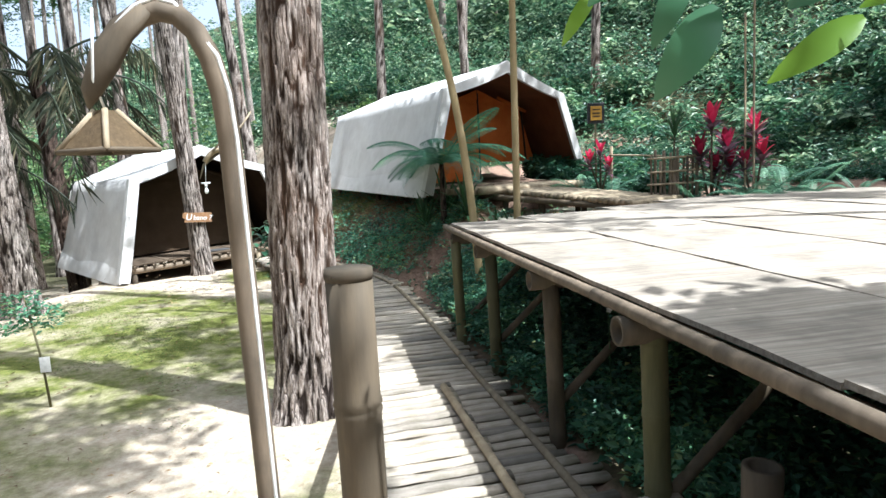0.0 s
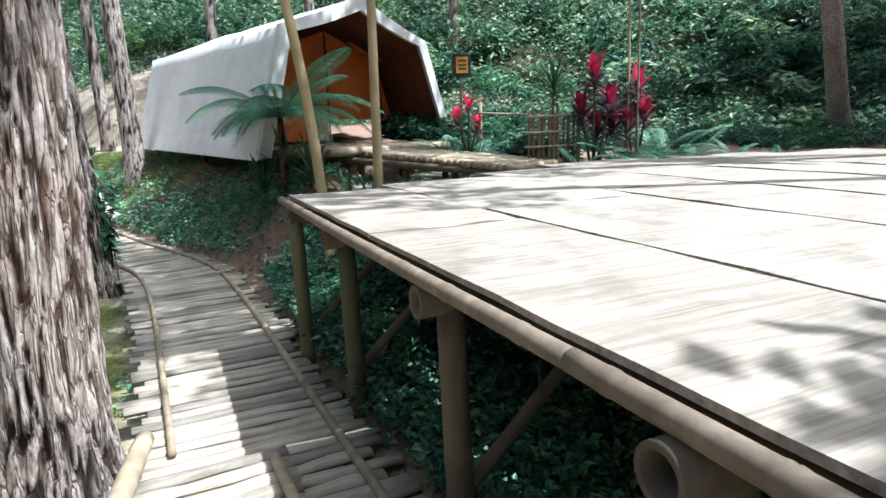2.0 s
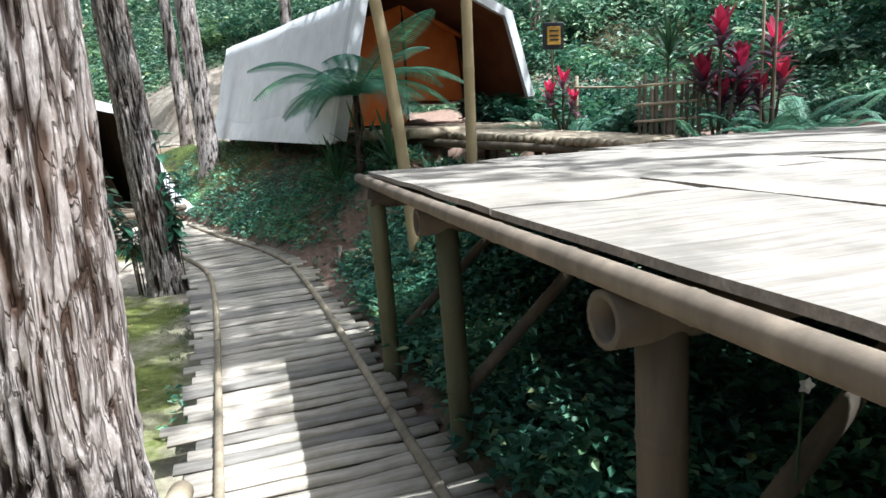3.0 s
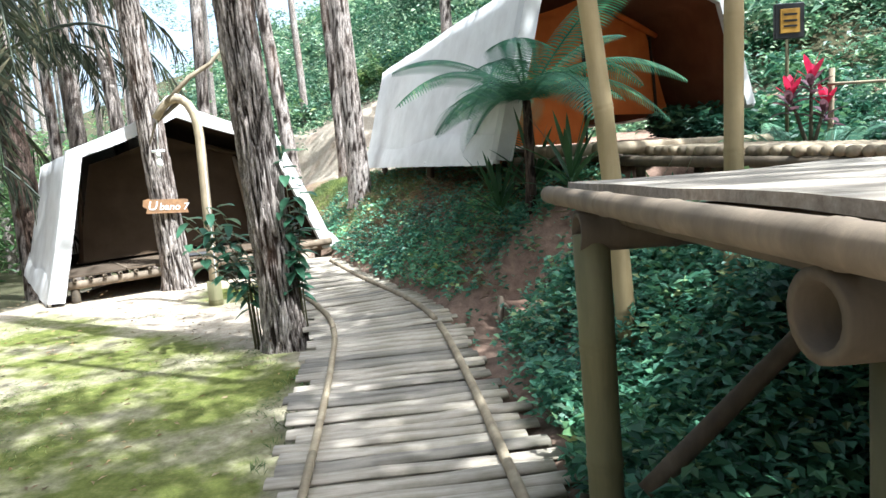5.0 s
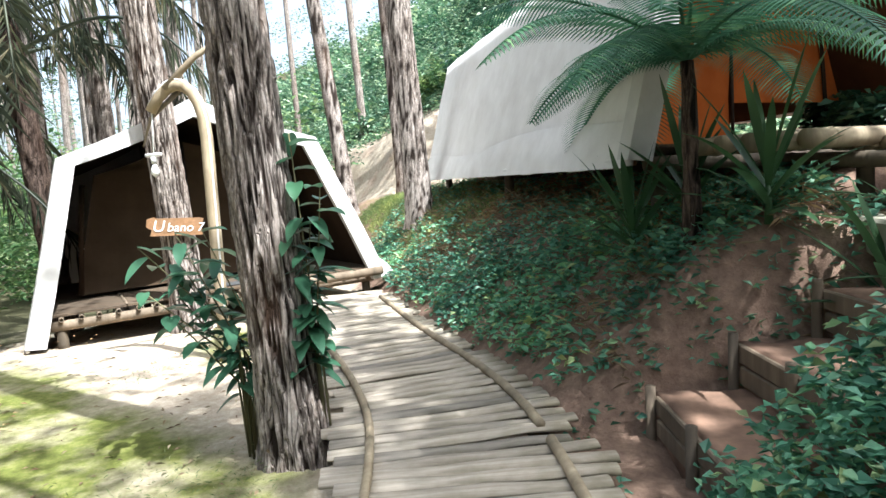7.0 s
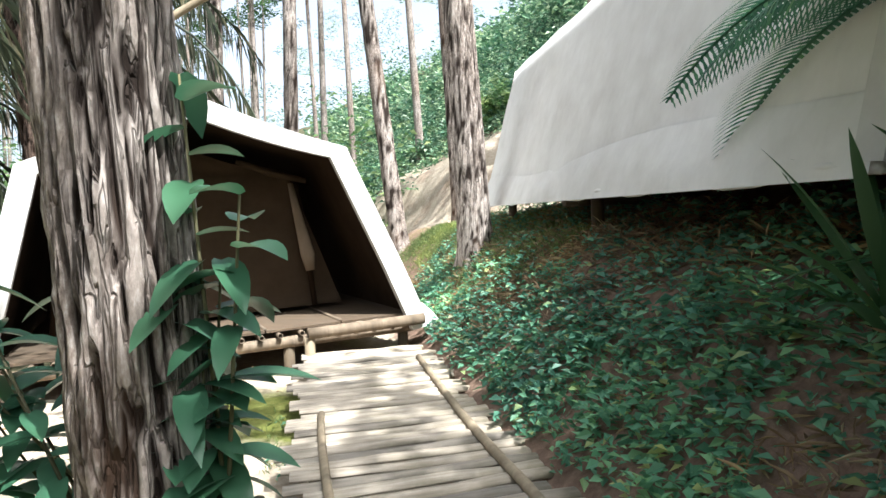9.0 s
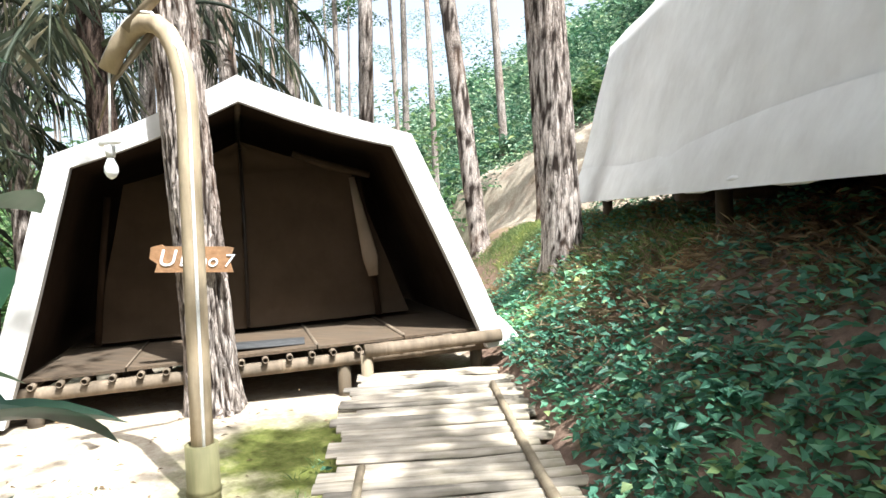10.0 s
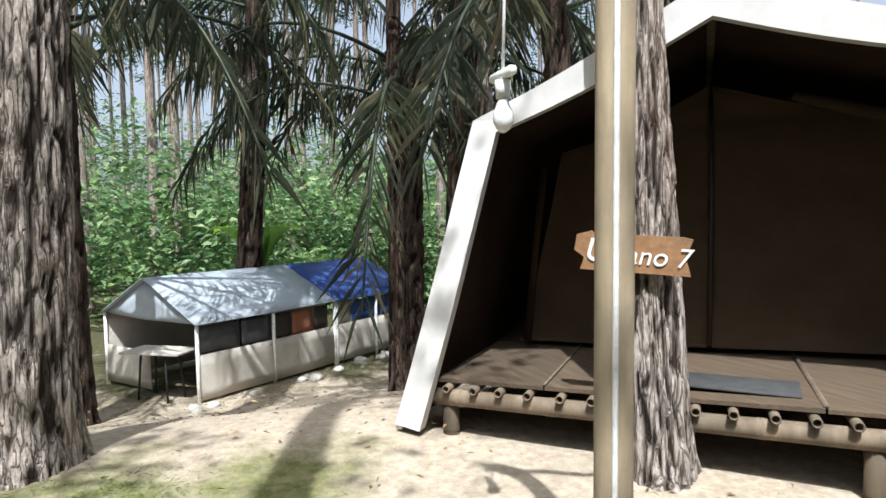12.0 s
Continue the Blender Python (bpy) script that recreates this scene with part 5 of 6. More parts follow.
def rosette(name, label, x, y, z0, stem, heads, mats, n, length, width, category="plant", group=""):
    t = thing(name, label, category, group)
    for hx, hy, hz in heads:
        bm = bmesh.new()
        tube(bm, [(x, y, z0), (x + hx * 0.6, y + hy * 0.6, z0 + hz * 0.6), (x + hx, y + hy, z0 + hz)], [0.025, 0.018, 0.014], 8)
        part("stem", bm, stem, t)
        for k in range(n):
            f = k / n
            bm = bmesh.new()
            strap_leaf(bm, (x + hx, y + hy, z0 + hz - 0.25 * (1 - f) + 0.05), k * 2.4, length * random.uniform(0.8, 1.1), width, 0.2 + 1.15 * f, random.uniform(0.15, 0.45) * (1.2 - f))
            part("leaf", bm, mats[0] if f < 0.62 else mats[1], t)
    return t


g0 = 0.9
rosette("cordyline", "cordyline with crimson top leaves and purple lower leaves", 3.98, 9.62, g0, BAMBOO_DARK, ((0, 0, 1.36), (0.2, -0.05, 1.0), (-0.14, 0.1, 0.9), (0.08, 0.12, 0.66), (0.3, 0.1, 0.72)), (PURPLE_LEAF, RED_LEAF), 22, 0.34, 0.10, group="cordylines")
rosette("cordyline", "cordyline with crimson top leaves and purple lower leaves", 4.62, 9.66, g0, BAMBOO_DARK, ((0, 0, 1.22), (0.16, 0.1, 0.85), (-0.12, 0.05, 0.7)), (PURPLE_LEAF, RED_LEAF), 20, 0.32, 0.09, group="cordylines")
rosette("cordyline", "small dark red cordyline by the fence", 2.72, 11.6, g0 + 0.25, BAMBOO_DARK, ((0, 0, 0.78), (-0.2, 0, 0.62), (0.15, 0.05, 0.5)), (PURPLE_LEAF, RED_LEAF), 14, 0.27, 0.08, group="cordylines")
rosette("yucca", "spiky green yucca behind the fence", 3.55, 10.0, g0, BAMBOO_DARK, ((0, 0, 1.25),), (BLADE, BLADE), 34, 0.52, 0.038)
for x, y, z, n in ((0.25, 10.25, 0.95, 22), (0.75, 10.0, 0.85, 16), (-0.45, 10.7, 1.0, 22), (-0.1, 10.8, 1.0, 22), (1.0, 9.75, 0.75, 14)):
    t = rosette("sword_lily", "clump of dark sword-shaped leaves on the bank", x, y, gz(x, y) - 0.05, BLADE, ((0, 0, 0.22),), (BLADE, BLADE), n, 0.75, 0.055, group="sword lilies")


def fern_frond(bm, root, heading, length, lift, sag, pinna):
    o = Vector((math.cos(heading), math.sin(heading), 0))
    sd = Vector((-o.y, o.x, 0))
    n = 54
    pts = []
    for i in range(n + 1):
        f = i / n
        pts.append(Vector(root) + o * length * f * (1 - 0.1 * f) + Vector((0, 0, length * (lift * f - sag * f * f))))
    tube(bm, pts[::2], [0.010 * (1 - 0.8 * i / 28) + 0.002 for i in range(len(pts[::2]))], 4)
    for i in range(3, n):
        f = i / n
        w = pinna * math.sin(math.pi * (0.08 + 0.9 * f)) ** 0.7
        d = (pts[i + 1] - pts[i]).normalized() if i < n else o
        for s in (-1, 1):
            axis = (sd * s + d * 0.35).normalized()
            prev = None
            half = 0.37 * length / n
            for j in range(6):
                q = pts[i] + axis * w * j / 5 - Vector((0, 0, w * 0.32 * (j / 5) ** 2))
                e = half * (1.0, 1.05, 0.9, 0.7, 0.45, 0.05)[j] * (0.55 if j % 2 else 1.15)
                row = (bm.verts.new(q - d * e), bm.verts.new(q + d * e + axis * e * 0.5))
                if prev:
                    bm.faces.new((prev[0], prev[1], row[1], row[0]))
                prev = row


def fern(name, label, x, y, z0, trunk, n, length, pinna, lift, sag, turn=0.0, group="ferns", mat=FERN):
    t = thing(name, label, "fern", group)
    if trunk:
        child(trunk_mesh("trunk", (x, y, gz(x, y) - 0.1), (x, y, z0), 0.05, 0.04, BARK_DARK, 24, 14, 0.015), t)
    for k in range(n):
        bm = bmesh.new()
        fern_frond(bm, (x, y, z0), turn + k * 2 * math.pi / n + random.uniform(-0.28, 0.28), length * random.uniform(0.7, 1.15), lift * random.uniform(0.35, 1.5), sag * random.uniform(0.7, 1.4), pinna)
        part("frond", bm, mat, t, smooth=False)


fern("tree_fern", "tree fern spreading feathery fronds before the white tent", -0.12, 10.4, 1.84, True, 21, 1.4, 0.30, 0.75, 0.66)
for x, y, sc in ((2.45, 11.3, 0.75), (2.75, 11.2, 0.7), (4.3, 9.5, 0.75), (4.75, 9.62, 0.85), (5.1, 9.72, 0.8), (3.75, 9.5, 0.5), (5.5, 9.8, 0.65), (6.3, 9.9, 0.4), (7.0, 9.9, 0.35)):
    fern("fern", "pale green fern beside the deck", x, y, max(gz(x, y), 1.0) + 0.05, False, 11, sc, sc * 0.2, 0.95, 0.65, mat=PALE_FERN)

# ---- leafy shrub wound round the leaning pine ----
shrub = thing("coffee_shrub", "shrub with large glossy leaves growing round the pine trunk", "shrub")
rs = random.Random(4)


def big_leaf(bm, root, heading, length, width, lift, sag):
    strap_leaf(bm, root, heading, length, width, lift, sag)


for k in range(17):
    if k < 8:
        x, y = -2.10 + rs.uniform(-0.05, 0.05), 9.50 + rs.uniform(-0.06, 0.05)
        h, a = rs.uniform(0.8, 1.75), rs.uniform(-2.6, 0.2)
        reach = rs.uniform(0.02, 0.2)
    else:
        x, y = -2.56 + rs.uniform(-0.05, 0.05), 9.5 + rs.uniform(-0.08, 0.12)
        h, a = rs.uniform(0.7, 1.5), rs.uniform(2.2, 4.2)
        reach = rs.uniform(0.2, 0.5)
    top = Vector((x - 0.05 * h + reach * math.cos(a), y + reach * math.sin(a), -0.15 + h))
    pts = [Vector((x, y, -0.25)), Vector((x - 0.03, y, h * 0.55 - 0.2)), top]
    bm = bmesh.new()
    tube(bm, pts, [0.008, 0.006, 0.003], 6)
    stem = part("stem", bm, BAMBOO_GREEN, shrub)
    m = int(6 + h * 6)
    for i in range(m):
        f = 0.42 + 0.58 * i / (m - 1)
        q = pts[0].lerp(pts[1], f * 2) if f < 0.5 else pts[1].lerp(pts[2], f * 2 - 1)
        hd, ln = i * 2.3 + k + rs.uniform(-0.4, 0.4), rs.uniform(0.12, 0.21)
        tx, ty = q.x + ln * math.cos(hd), q.y + ln * math.sin(hd)
        if (tx + 1.88) * 0.518 + (ty - 9.9) * 0.856 > -0.2:
            continue
        bm = bmesh.new()
        big_leaf(bm, q, hd, ln, rs.uniform(0.06, 0.095), rs.uniform(-0.35, 0.35), rs.uniform(0.15, 0.5))
        part("leaf", bm, LEAF_GLOSS, stem)

# overhanging branch near the start
br = thing("overhanging_branch", "leafy branch with broad leaves hanging over the deck", "branch")
bm = bmesh.new()
tube(bm, [(2.6, 0.9, 3.6), (1.6, 1.05, 2.6), (1.15, 1.12, 2.2), (0.72, 1.25, 2.18)], [0.03, 0.018, 0.012, 0.005], 8)
part("twig", bm, BAMBOO_DARK, br)


def hung_leaf(bm, root, tip, width, facing=(0, -1, 0.25), curl=0.02):
    root, tip = Vector(root), Vector(tip)
    axis = tip - root
    sd = axis.cross(Vector(facing)).normalized()
    up = sd.cross(axis).normalized()
    rows = []
    for i in range(8):
        f = i / 7
        c = root + axis * f + up * curl * math.sin(math.pi * f)
        w = width * 0.5 * math.sin(math.pi * (0.04 + 0.95 * f ** 0.85)) ** 0.75
        rows.append([bm.verts.new(c - sd * w + up * w * 0.25), bm.verts.new(c), bm.verts.new(c + sd * w + up * w * 0.25)])
    for p, q in zip(rows, rows[1:]):
        bm.faces.new((p[0], p[1], q[1], q[0]))
        bm.faces.new((p[1], p[2], q[2], q[1]))


for root, tip, wd, mat in (((0.90, 1.17, 2.04), (0.80, 1.18, 1.89), 0.075, LEAF_GLOSS), ((1.09, 1.08, 1.99), (0.955, 1.10, 1.90), 0.05, LEAF_BRIGHT), ((0.72, 1.28, 2.11), (0.655, 1.29, 2.01), 0.03, LEAF_BRIGHT), ((0.79, 1.16, 2.14), (0.775, 1.17, 2.06), 0.042, LEAF_BRIGHT), ((0.80, 1.18, 2.16), (0.69, 1.2, 2.06), 0.06, LEAF_GLOSS), ((0.98, 1.15, 2.14), (0.86, 1.15, 2.04), 0.07, LEAF_GLOSS), ((1.10, 1.12, 2.12), (1.0, 1.13, 2.02), 0.085, LEAF_GLOSS), ((1.2, 1.1, 2.10), (1.08, 1.1, 2.03), 0.07, LEAF_GLOSS), ((1.16, 1.05, 2.03), (1.07, 1.06, 2.0), 0.035, LEAF_BRIGHT), ((0.86, 1.2, 2.12), (0.80, 1.2, 1.98), 0.05, LEAF_GLOSS), ((0.75, 1.25, 2.17), (0.64, 1.27, 2.1), 0.05, LEAF_GLOSS), ((0.93, 1.2, 2.17), (0.9, 1.2, 2.07), 0.06, LEAF_GLOSS)):
    bm = bmesh.new()
    hung_leaf(bm, root, tip, wd)
    part("leaf", bm, mat, br)

# sapling with a tag on the lawn
sap = thing("sapling", "young sapling with a white tag on the lawn", "plant")
sx, sy = -3.5, 5.25
bm = bmesh.new()
tube(bm, [(sx, sy, -0.25), (sx - 0.03, sy, 0.25), (sx - 0.12, sy, 0.85)], [0.012, 0.01, 0.006], 6)
part("stem", bm, BAMBOO_GREEN, sap)
child(leaves("crown", clump_points([(sx - 0.15, sy, 0.75), (sx - 0.02, sy + 0.1, 0.62), (sx - 0.3, sy, 0.6)], [(0.18, 0.18, 0.14)] * 3, 120), 0.07, LEAF), sap)
bm = bmesh.new()
slab(bm, (sx + 0.02, sy - 0.03, 0.2), (0.09, 0.006, 0.14), 0.2, 0.002)
part("tag", bm, WHITE, sap, "small white tag", smooth=False)

# earth steps up to the orange tent
steps = thing("earth_steps", "worn steps cut in red earth beside the walkway", "steps", kind="structure")
STEP_F, STEP_W = Vector((0.966, 0.26, 0)), Vector((-0.26, 0.966, 0))
turn = math.atan2(0.26, 0.966)
for k in range(4):
    top = 0.08 + 0.25 * k
    foot = Vector((-0.37, 9.78, top)) + STEP_F * 0.43 * k
    bm = bmesh.new()
    bmesh.ops.create_grid(bm, x_segments=8, y_segments=12, size=0.5)
    low = bmesh.ops.extrude_face_region(bm, geom=bm.faces[:])
    for v in [e for e in low["geom"] if isinstance(e, bmesh.types.BMVert)]:
        v.co.z -= 0.5
    m = Matrix.Translation(foot + STEP_F * 0.27 - STEP_W * 0.47) @ Matrix.Rotation(turn, 4, "Z") @ Matrix.Diagonal((0.5, 1.15, 1, 1))
    for v in bm.verts:
        edge = abs(v.co.y) > 0.46
        v.co = m @ v.co
        v.co += Vector((noise.noise(v.co * 4) * 0.3, noise.noise(v.co * 4 + Vector((7, 0, 0))), noise.noise(v.co * 5) - (0.6 if edge else 0))) * 0.03
    bmesh.ops.recalc_face_normals(bm, faces=bm.faces)
    part("step", bm, SOIL, steps)
    for j in range(2):
        bm = bmesh.new()
        slab(bm, foot - STEP_W * (0.42 + 0.03 * j) + STEP_F * (0.004 + 0.006 * j) - Vector((0, 0, 0.055 + 0.11 * j)), (0.028, 0.95, 0.10), turn + 0.02 * (j - 0.5), 0.008)
        part("riser_board", bm, BAMBOO_MID, steps, smooth=False)
    for w in (0.05, -0.5):
        q = foot + STEP_W * w - STEP_F * 0.035
        bm = bmesh.new()
        culm(bm, (q.x, q.y, top - 0.45), (q.x + 0.01, q.y, top + 0.05), 0.026, 10, 0.4)
        part("peg", bm, BAMBOO_MID, steps)

# ---- ground cover ----


def cover(name, label, x0, x1, y0, y1, n, keep, size, mat, lift, category="plants", elev=(-0.3, 0.7), asp=0.55, per=9, rad=0.09):
    x, y = rng.uniform(x0, x1, n), rng.uniform(y0, y1, n)
    ok = rng.uniform(0, 1, n) < keep(x, y)
    x, y = x[ok], y[ok]
    h = rng.uniform(0.25, 1.0, len(x)) * lift * (0.55 + 0.45 * fbm(x, y, 1.3))
    c = np.stack([x, y, ground_z(x, y) + np.maximum(h, 0.02)], 1)
    P = clump_points(c, np.full((len(c), 3), rad), per)
    P[:, 2] = np.maximum(P[:, 2], ground_z(P[:, 0], P[:, 1]) + 0.01)
    return tagged(leaves(name, P, rng.uniform(0.6, 1.3, len(P)) * size, mat, elev=elev, asp=asp), label, category, kind="stuff")


def under_deck(x, y):
    d = beside_walk(x, y)
    return smooth(0.62, 0.8, d) * (1 - smooth(3.5, 5.0, d)) * (1 - smooth(7.0, 7.6, y))


def in_steps(x, y):
    f, w = step_place(x, y)
    return (f > -0.65) & (f < 1.8) & (w > -1.1) & (w < 0.12)


def herb_patch(x, y):
    d = beside_walk(x, y)
    return smooth(0.65, 0.85, d) * (1 - smooth(2.2, 2.8, d)) * smooth(6.3, 6.9, y) * (1 - smooth(8.75, 9.15, y)) * (1 - 0.97 * in_steps(x, y))


def bank_cover(x, y):
    d = beside_walk(x, y)
    patch = smooth(-0.25, 0.35, fbm(x, y, 1.1))
    return smooth(0.62, 0.75, d) * (1 - smooth(2.4, 3.2, d)) * np.where(in_steps(x, y), 0, smooth(9.3, 9.6, y)) * (0.5 + 0.5 * patch) * (1 - 0.62 * smooth(11.2, 12.6, y) * smooth(1.0, 1.8, d))


def dry_cover(x, y):
    d = beside_walk(x, y)
    return smooth(0.7, 1.0, d) * (1 - smooth(2.2, 3.2, d)) * np.where(in_steps(x, y), 0, smooth(9.2, 9.8, y)) * np.maximum(smooth(0.35, -0.35, fbm(x, y, 1.1)), 0.75 * smooth(11.2, 12.6, y) * smooth(0.9, 1.6, d))


# shade under the deck is put into the leaf colour; edge herbs stay bright
cover("under_deck_plants", "dense leafy plants under the deck, darkened for its shade", 0, 6, 0, 8, 9000, under_deck, 0.075, LEAF_DARK, 0.42)
cover("deck_edge_herbs", "bright green herbs along the deck's edge", 0, 3, 1.5, 7.2, 3000, lambda x, y: smooth(0.66, 0.8, beside_walk(x, y)) * (1 - smooth(1.2, 1.7, beside_walk(x, y))), 0.062, LEAF, 0.36, per=10)
cover("herb_patch", "dense patch of low green herbs beside the walkway", -1, 3, 6, 9.5, 5200, herb_patch, 0.056, LEAF, 0.38, per=17, asp=0.6)
cover("bank_plants", "low green weeds covering the earth bank", -6.5, 3, 9, 17, 17500, bank_cover, 0.068, LEAF, 0.22)
cover("dry_grass", "withered brown grass on the bank", -6.5, 3, 9, 17, 11000, dry_cover, 0.12, DRY, 0.07, elev=(-0.2, 0.9), asp=0.08, per=12)
cover("short_grass", "short sunlit grass between the tents", -7, -1, 13.5, 20, 15000, lambda x, y: smooth(0.9, 1.8, beside_walk(x, y)) * (1 - smooth(-0.9, -0.3, hill_run(x, y))) * (1 - smooth(-1.8, -0.8, x + 0.62 * (y - 13.5))), 0.10, GRASS, 0.05, elev=(0.3, 1.3), asp=0.08, per=10)
cover("moss_tufts", "thin grass and moss on the lawn", -7, 0, 4.5, 11, 5200, lambda x, y: smooth(-0.6, -0.9, beside_walk(x, y)) * smooth(0.0, 0.5, fbm(x, y, 0.9)) * (x > -6.3), 0.035, GRASS, 0.004, elev=(0.1, 0.9), asp=0.12, per=9, rad=0.12)

cover("bank_scrub", "scrub and dry weeds on the cut earth bank", -10, 0, 14.5, 23, 9000, lambda x, y: smooth(-0.7, 0.0, hill_run(x, y)) * (1 - smooth(2.0, 3.0, hill_run(x, y))) * smooth(-0.1, 0.45, fbm(x, y, 1.0)), 0.10, LEAF_HILL, 0.22, per=10, rad=0.12)
cover("bank_straw", "straw and roots on the cut earth bank", -10, 0, 14.5, 23, 5000, lambda x, y: smooth(-0.7, 0.0, hill_run(x, y)) * (1 - smooth(2.0, 3.0, hill_run(x, y))) * smooth(0.2, -0.4, fbm(x, y, 1.4)), 0.16, DRY, 0.05, elev=(-0.5, 0.5), asp=0.07, per=8, rad=0.12)


def litter_keep(x, y):
    return smooth(-0.55, -0.7, beside_walk(x, y)) * 0.6


cover("fallen_leaves", "fallen brown leaves and needles on the earth", -12, 0, 2.5, 13, 2200, litter_keep, 0.05, DRY, 0.0, elev=(-0.05, 0.15), asp=0.3, per=2, rad=0.2)

# ---- overgrown hillside ----
n = 60000
x, y = rng.uniform(-24, 26, n), rng.uniform(8, 46, n)
s = hill_run(x, y)
bare = smooth(1, -3, x) * smooth(-15, -11, x) * (1 - smooth(1.0, 2.2, s))
far_fall = 1 / (1 + (np.maximum(s, 0) / 12) ** 2)
ok = (s > -0.4) & (rng.uniform(0, 1, n) < 0.55 * far_fall * (1 - bare) + 0.02)
x, y, s = x[ok], y[ok], s[ok]
c = np.stack([x, y, ground_z(x, y)], 1)
h = rng.uniform(0.1, 1.0, len(x)) ** 1.6 * (0.25 + 1.1 * smooth(1.5, 6, s))
c[:, 2] += h
P = clump_points(c, np.stack([0.25 + h * 0.4] * 2 + [0.16 + h * 0.3], 1), 14)
tagged(leaves("hillside_plants", P, rng.uniform(0.6, 1.4, len(P)) * 0.15, LEAF_HILL, asp=0.5, elev=(-0.6, 0.5)), "dense green undergrowth covering the hillside", "undergrowth", kind="stuff")
# bigger bushes up the slope
g = random.Random(12)
cs, rr = [], []
for k in range(2600):
    x, y = g.uniform(-22, 26), g.uniform(9, 42)
    q = hill_run(x, y)
    if q < 1.0 or q > 22 or g.random() > 1 / (1 + (q / 9) ** 2):
        continue
    if -14 < x < 0 and q < 2.6:
        continue
    r = g.uniform(0.25, 0.5) + 0.05 * min(q, 10) * g.random()
    z = gz(x, y)
    for j in range(3):
        cs.append((x + g.uniform(-r, r), y + g.uniform(-r, r), z + g.uniform(0.3, 1.9) * r))
        rr.append((r * 0.8, r * 0.8, r * 0.55))
half = len(cs) // 2
# pale and dark leaf colours stand for highlights and deep shade
for c, r, mat, size, label in ((cs[:half], rr[:half], LEAF_HILL, 0.24, "broad-leaved bushes on the slope, highlights put into pale leaves"), (cs[half:], rr[half:], LEAF_DARK, 0.19, "bushes on the slope, deep shade put into dark leaves")):
    P = clump_points(c, r, 55)
    tagged(leaves("slope_bushes", P, rng.uniform(0.5, 1.5, len(P)) * size, mat, asp=0.42, elev=(-0.7, 0.5)), label, "bushes", kind="stuff")
# woods closing the upper slope
g = random.Random(31)
cs, rr = [], []
for k in range(1500):
    x, y = g.uniform(-45, 45), g.uniform(10, 75)
    q = hill_run(x, y)
    if q < 9 or q > 48:
        continue
    r = g.uniform(0.9, 1.9)
    z = gz(x, y)
    for j in range(2):
        cs.append((x + g.uniform(-r, r), y + g.uniform(-r, r), z + g.uniform(0.1, 1.6) * r))
        rr.append((r, r, r * 0.7))
P = clump_points(cs, rr, 70)
tagged(leaves("hilltop_wood", P, rng.uniform(0.6, 1.4, len(P)) * 0.42, LEAF_HILL, asp=0.5), "thick green wood covering the upper hill", "foliage", kind="stuff")
# darker carpet just beyond the deck
n = 9000
x, y = rng.uniform(3.2, 14, n), rng.uniform(10.6, 17, n)
ok = (hill_run(x, y) > -1.6) & (hill_run(x, y) < 3.5) & (y > 11.25)
x, y = x[ok], y[ok]
c = np.stack([x, y, ground_z(x, y) + 0.05], 1)
P = clump_points(c, np.full((len(c), 3), 0.14), 14)
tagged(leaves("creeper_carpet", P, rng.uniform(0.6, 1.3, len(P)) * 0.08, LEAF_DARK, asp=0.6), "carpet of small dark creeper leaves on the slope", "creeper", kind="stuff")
# bushes of the far wood
g = random.Random(9)
cs, rr = [], []
for k in range(900):
    a, dist = radians(g.uniform(95, 215)), g.uniform(17, 60)
    x, y = -3 + dist * math.cos(a), 10 + dist * math.sin(a)
    if hill_run(x, y) > 0 or (x > -16.5 and y < 15.5):
        continue
    r = g.uniform(0.8, 1.8) * (1 + 0.015 * dist)
    for j in range(3):
        cs.append((x + g.uniform(-r, r), y + g.uniform(-r, r), gz(x, y) + g.uniform(0.1, 2.6) * r))
        rr.append((r * 0.7, r * 0.7, r * 0.5))
P = clump_points(cs, rr, 80)
tagged(leaves("far_bushes", P, rng.uniform(0.6, 1.4, len(P)) * 0.28, LEAF_SUN, asp=0.5), "sunlit bushes filling the far wood", "bushes", kind="stuff")
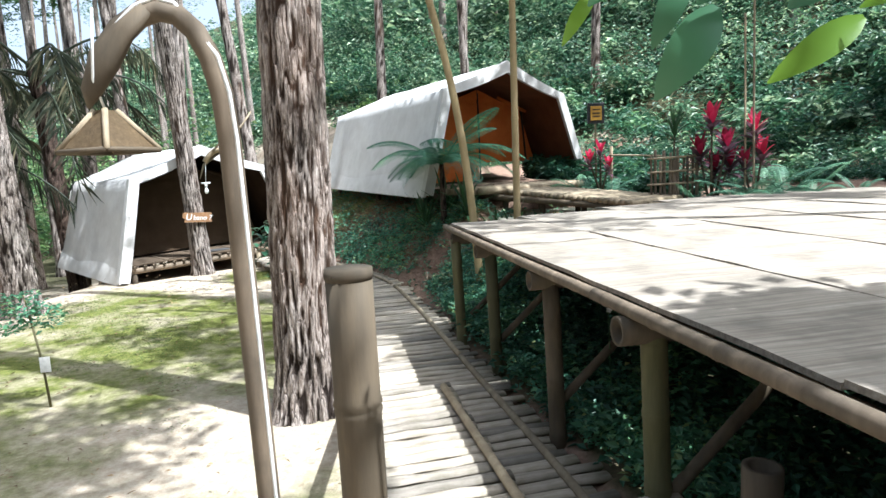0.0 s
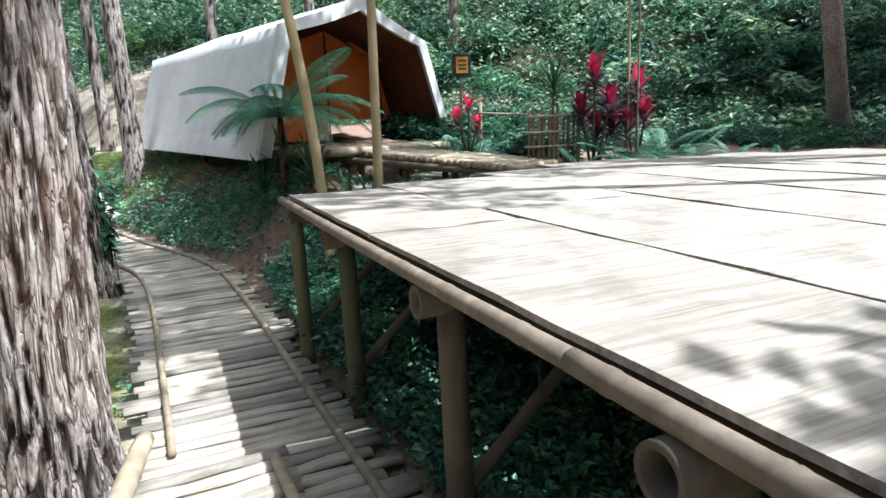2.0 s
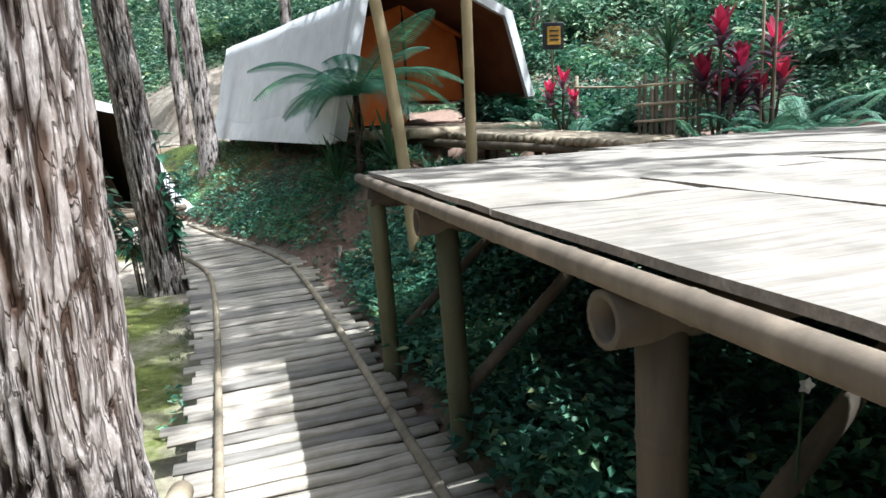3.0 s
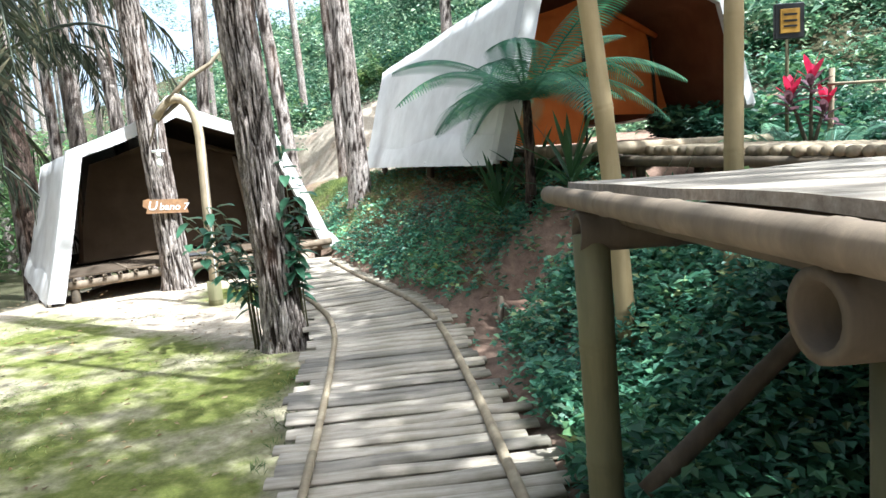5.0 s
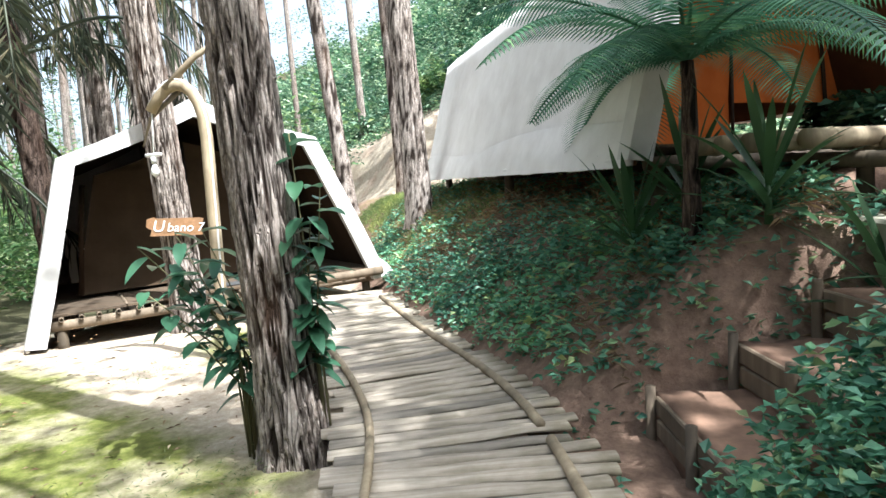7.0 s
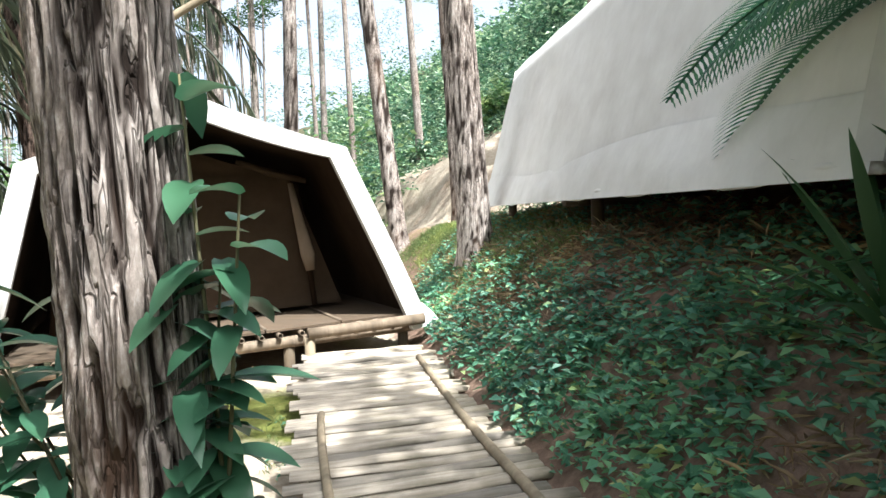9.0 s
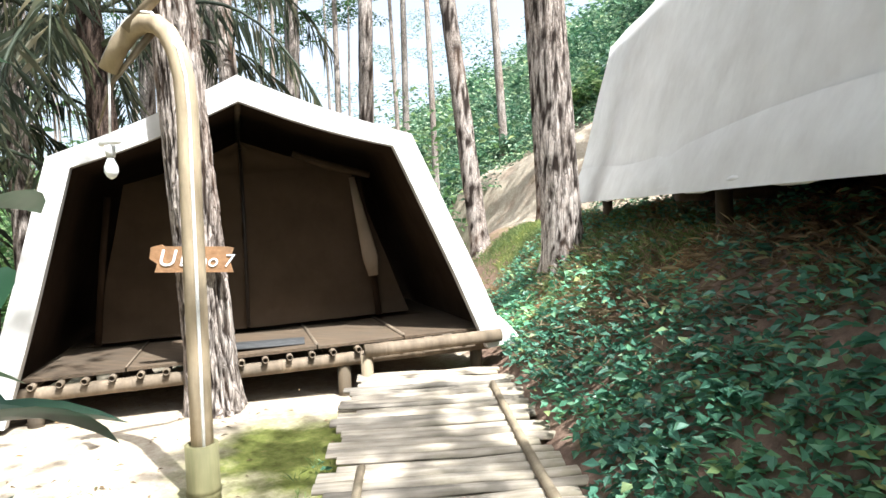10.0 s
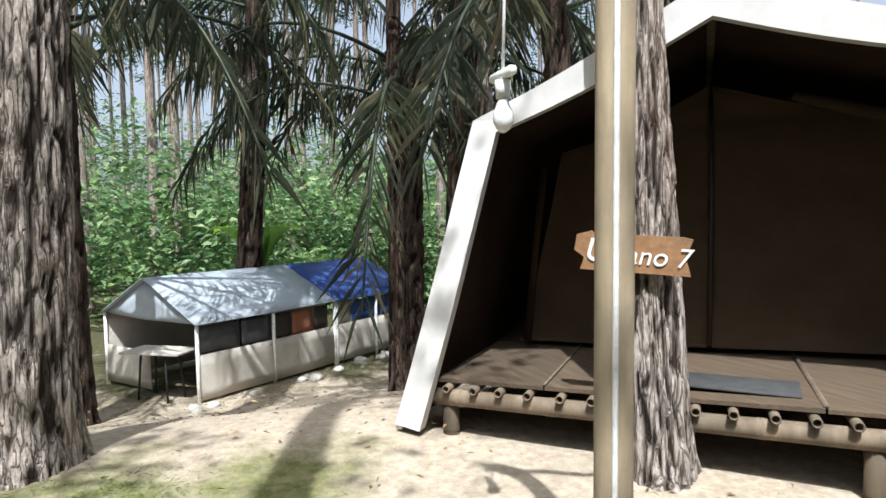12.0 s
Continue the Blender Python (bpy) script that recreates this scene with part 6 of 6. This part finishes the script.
# bright bushes along the top of the cut bank between the tents
g = random.Random(21)
for k in range(26):
    x, y = g.uniform(-9.5, 0.5), g.uniform(17, 27)
    q = hill_run(x, y)
    if q < 1.2 or q > 7:
        continue
    r = g.uniform(0.35, 0.8)
    b = thing("bush", "bright sunlit bush on the bank behind the tents", "bush", "bank bushes")
    z = gz(x, y)
    cs = [(x + g.uniform(-r, r), y + g.uniform(-r, r), z + g.uniform(0.2, 1.3) * r) for j in range(7)]
    child(leaves("foliage", clump_points(cs, [(r * 0.55, r * 0.55, r * 0.4)] * 7, 60), rng.uniform(0.6, 1.4, 420) * 0.2, LEAF_SUN, asp=0.45), b)
    bm = bmesh.new()
    tube(bm, [(x, y, z - 0.1), (x + 0.05, y, z + r * 0.8)], [0.03, 0.012], 6)
    part("stem", bm, BAMBOO_DARK, b)
# high far canopy against the sky
cs, rr = [], []
for k in range(420):
    a, dist = radians(g.uniform(95, 220)), g.uniform(26, 75)
    x, y = -3 + dist * math.cos(a), 10 + dist * math.sin(a)
    cs.append((x, y, gz(x, y) + g.uniform(2, 5 + 0.14 * dist)))
    rr.append((1.2, 1.2, 0.6))
P = clump_points(cs, rr, 110)
tagged(leaves("far_canopy", P, rng.uniform(0.6, 1.4, len(P)) * 0.21, LEAF_HILL, asp=0.4), "feathery foliage of distant trees", "foliage", kind="stuff")
# weeds along the edges of the walkway
cover("edge_weeds", "small weeds along the walkway's edges", -4, 1.2, 3.5, 13.5, 2600, lambda x, y: ((np.abs(np.abs(beside_walk(x, y)) - 0.66) < 0.07) * smooth(0.0, 0.6, fbm(x, y, 2.1))), 0.05, LEAF, 0.10, per=7, rad=0.05)
cover("grass_edge_tufts", "tufts of grass beside the walkway", -4.2, 0, 5, 13, 2000, lambda x, y: ((np.abs(beside_walk(x, y) + 0.72) < 0.12) * smooth(-0.2, 0.5, fbm(x, y, 1.7))), 0.07, GRASS, 0.02, elev=(0.4, 1.4), asp=0.09, per=9, rad=0.05)
white = thing("white_flower", "small white flower under the deck's edge", "flower")
bm = bmesh.new()
tube(bm, [(1.30, 4.02, 0.3), (1.287, 3.995, 0.82)], 0.004, 5)
part("stalk", bm, BLADE, white)
bm = bmesh.new()
for k in range(5):
    hung_leaf(bm, (1.287, 3.995, 0.83), (1.287 + 0.022 * math.cos(k * 1.257), 3.985, 0.83 + 0.022 * math.sin(k * 1.257)), 0.018, (0, -1, 0.1), 0.003)
part("bloom", bm, WHITE, white)
# dark leaves cover the lit soil here and stand for the tent's shade
cover("porch_plants", "leafy plants below the orange tent's porch, darkened for shade", 1.6, 4.4, 11.2, 15.0, 2600, lambda x, y: ((x - 1.1) * 0.766 + (y - 12.0) * 0.643 > 1.3) * 1.0, 0.14, LEAF_DARK, 0.55, per=10, rad=0.14)
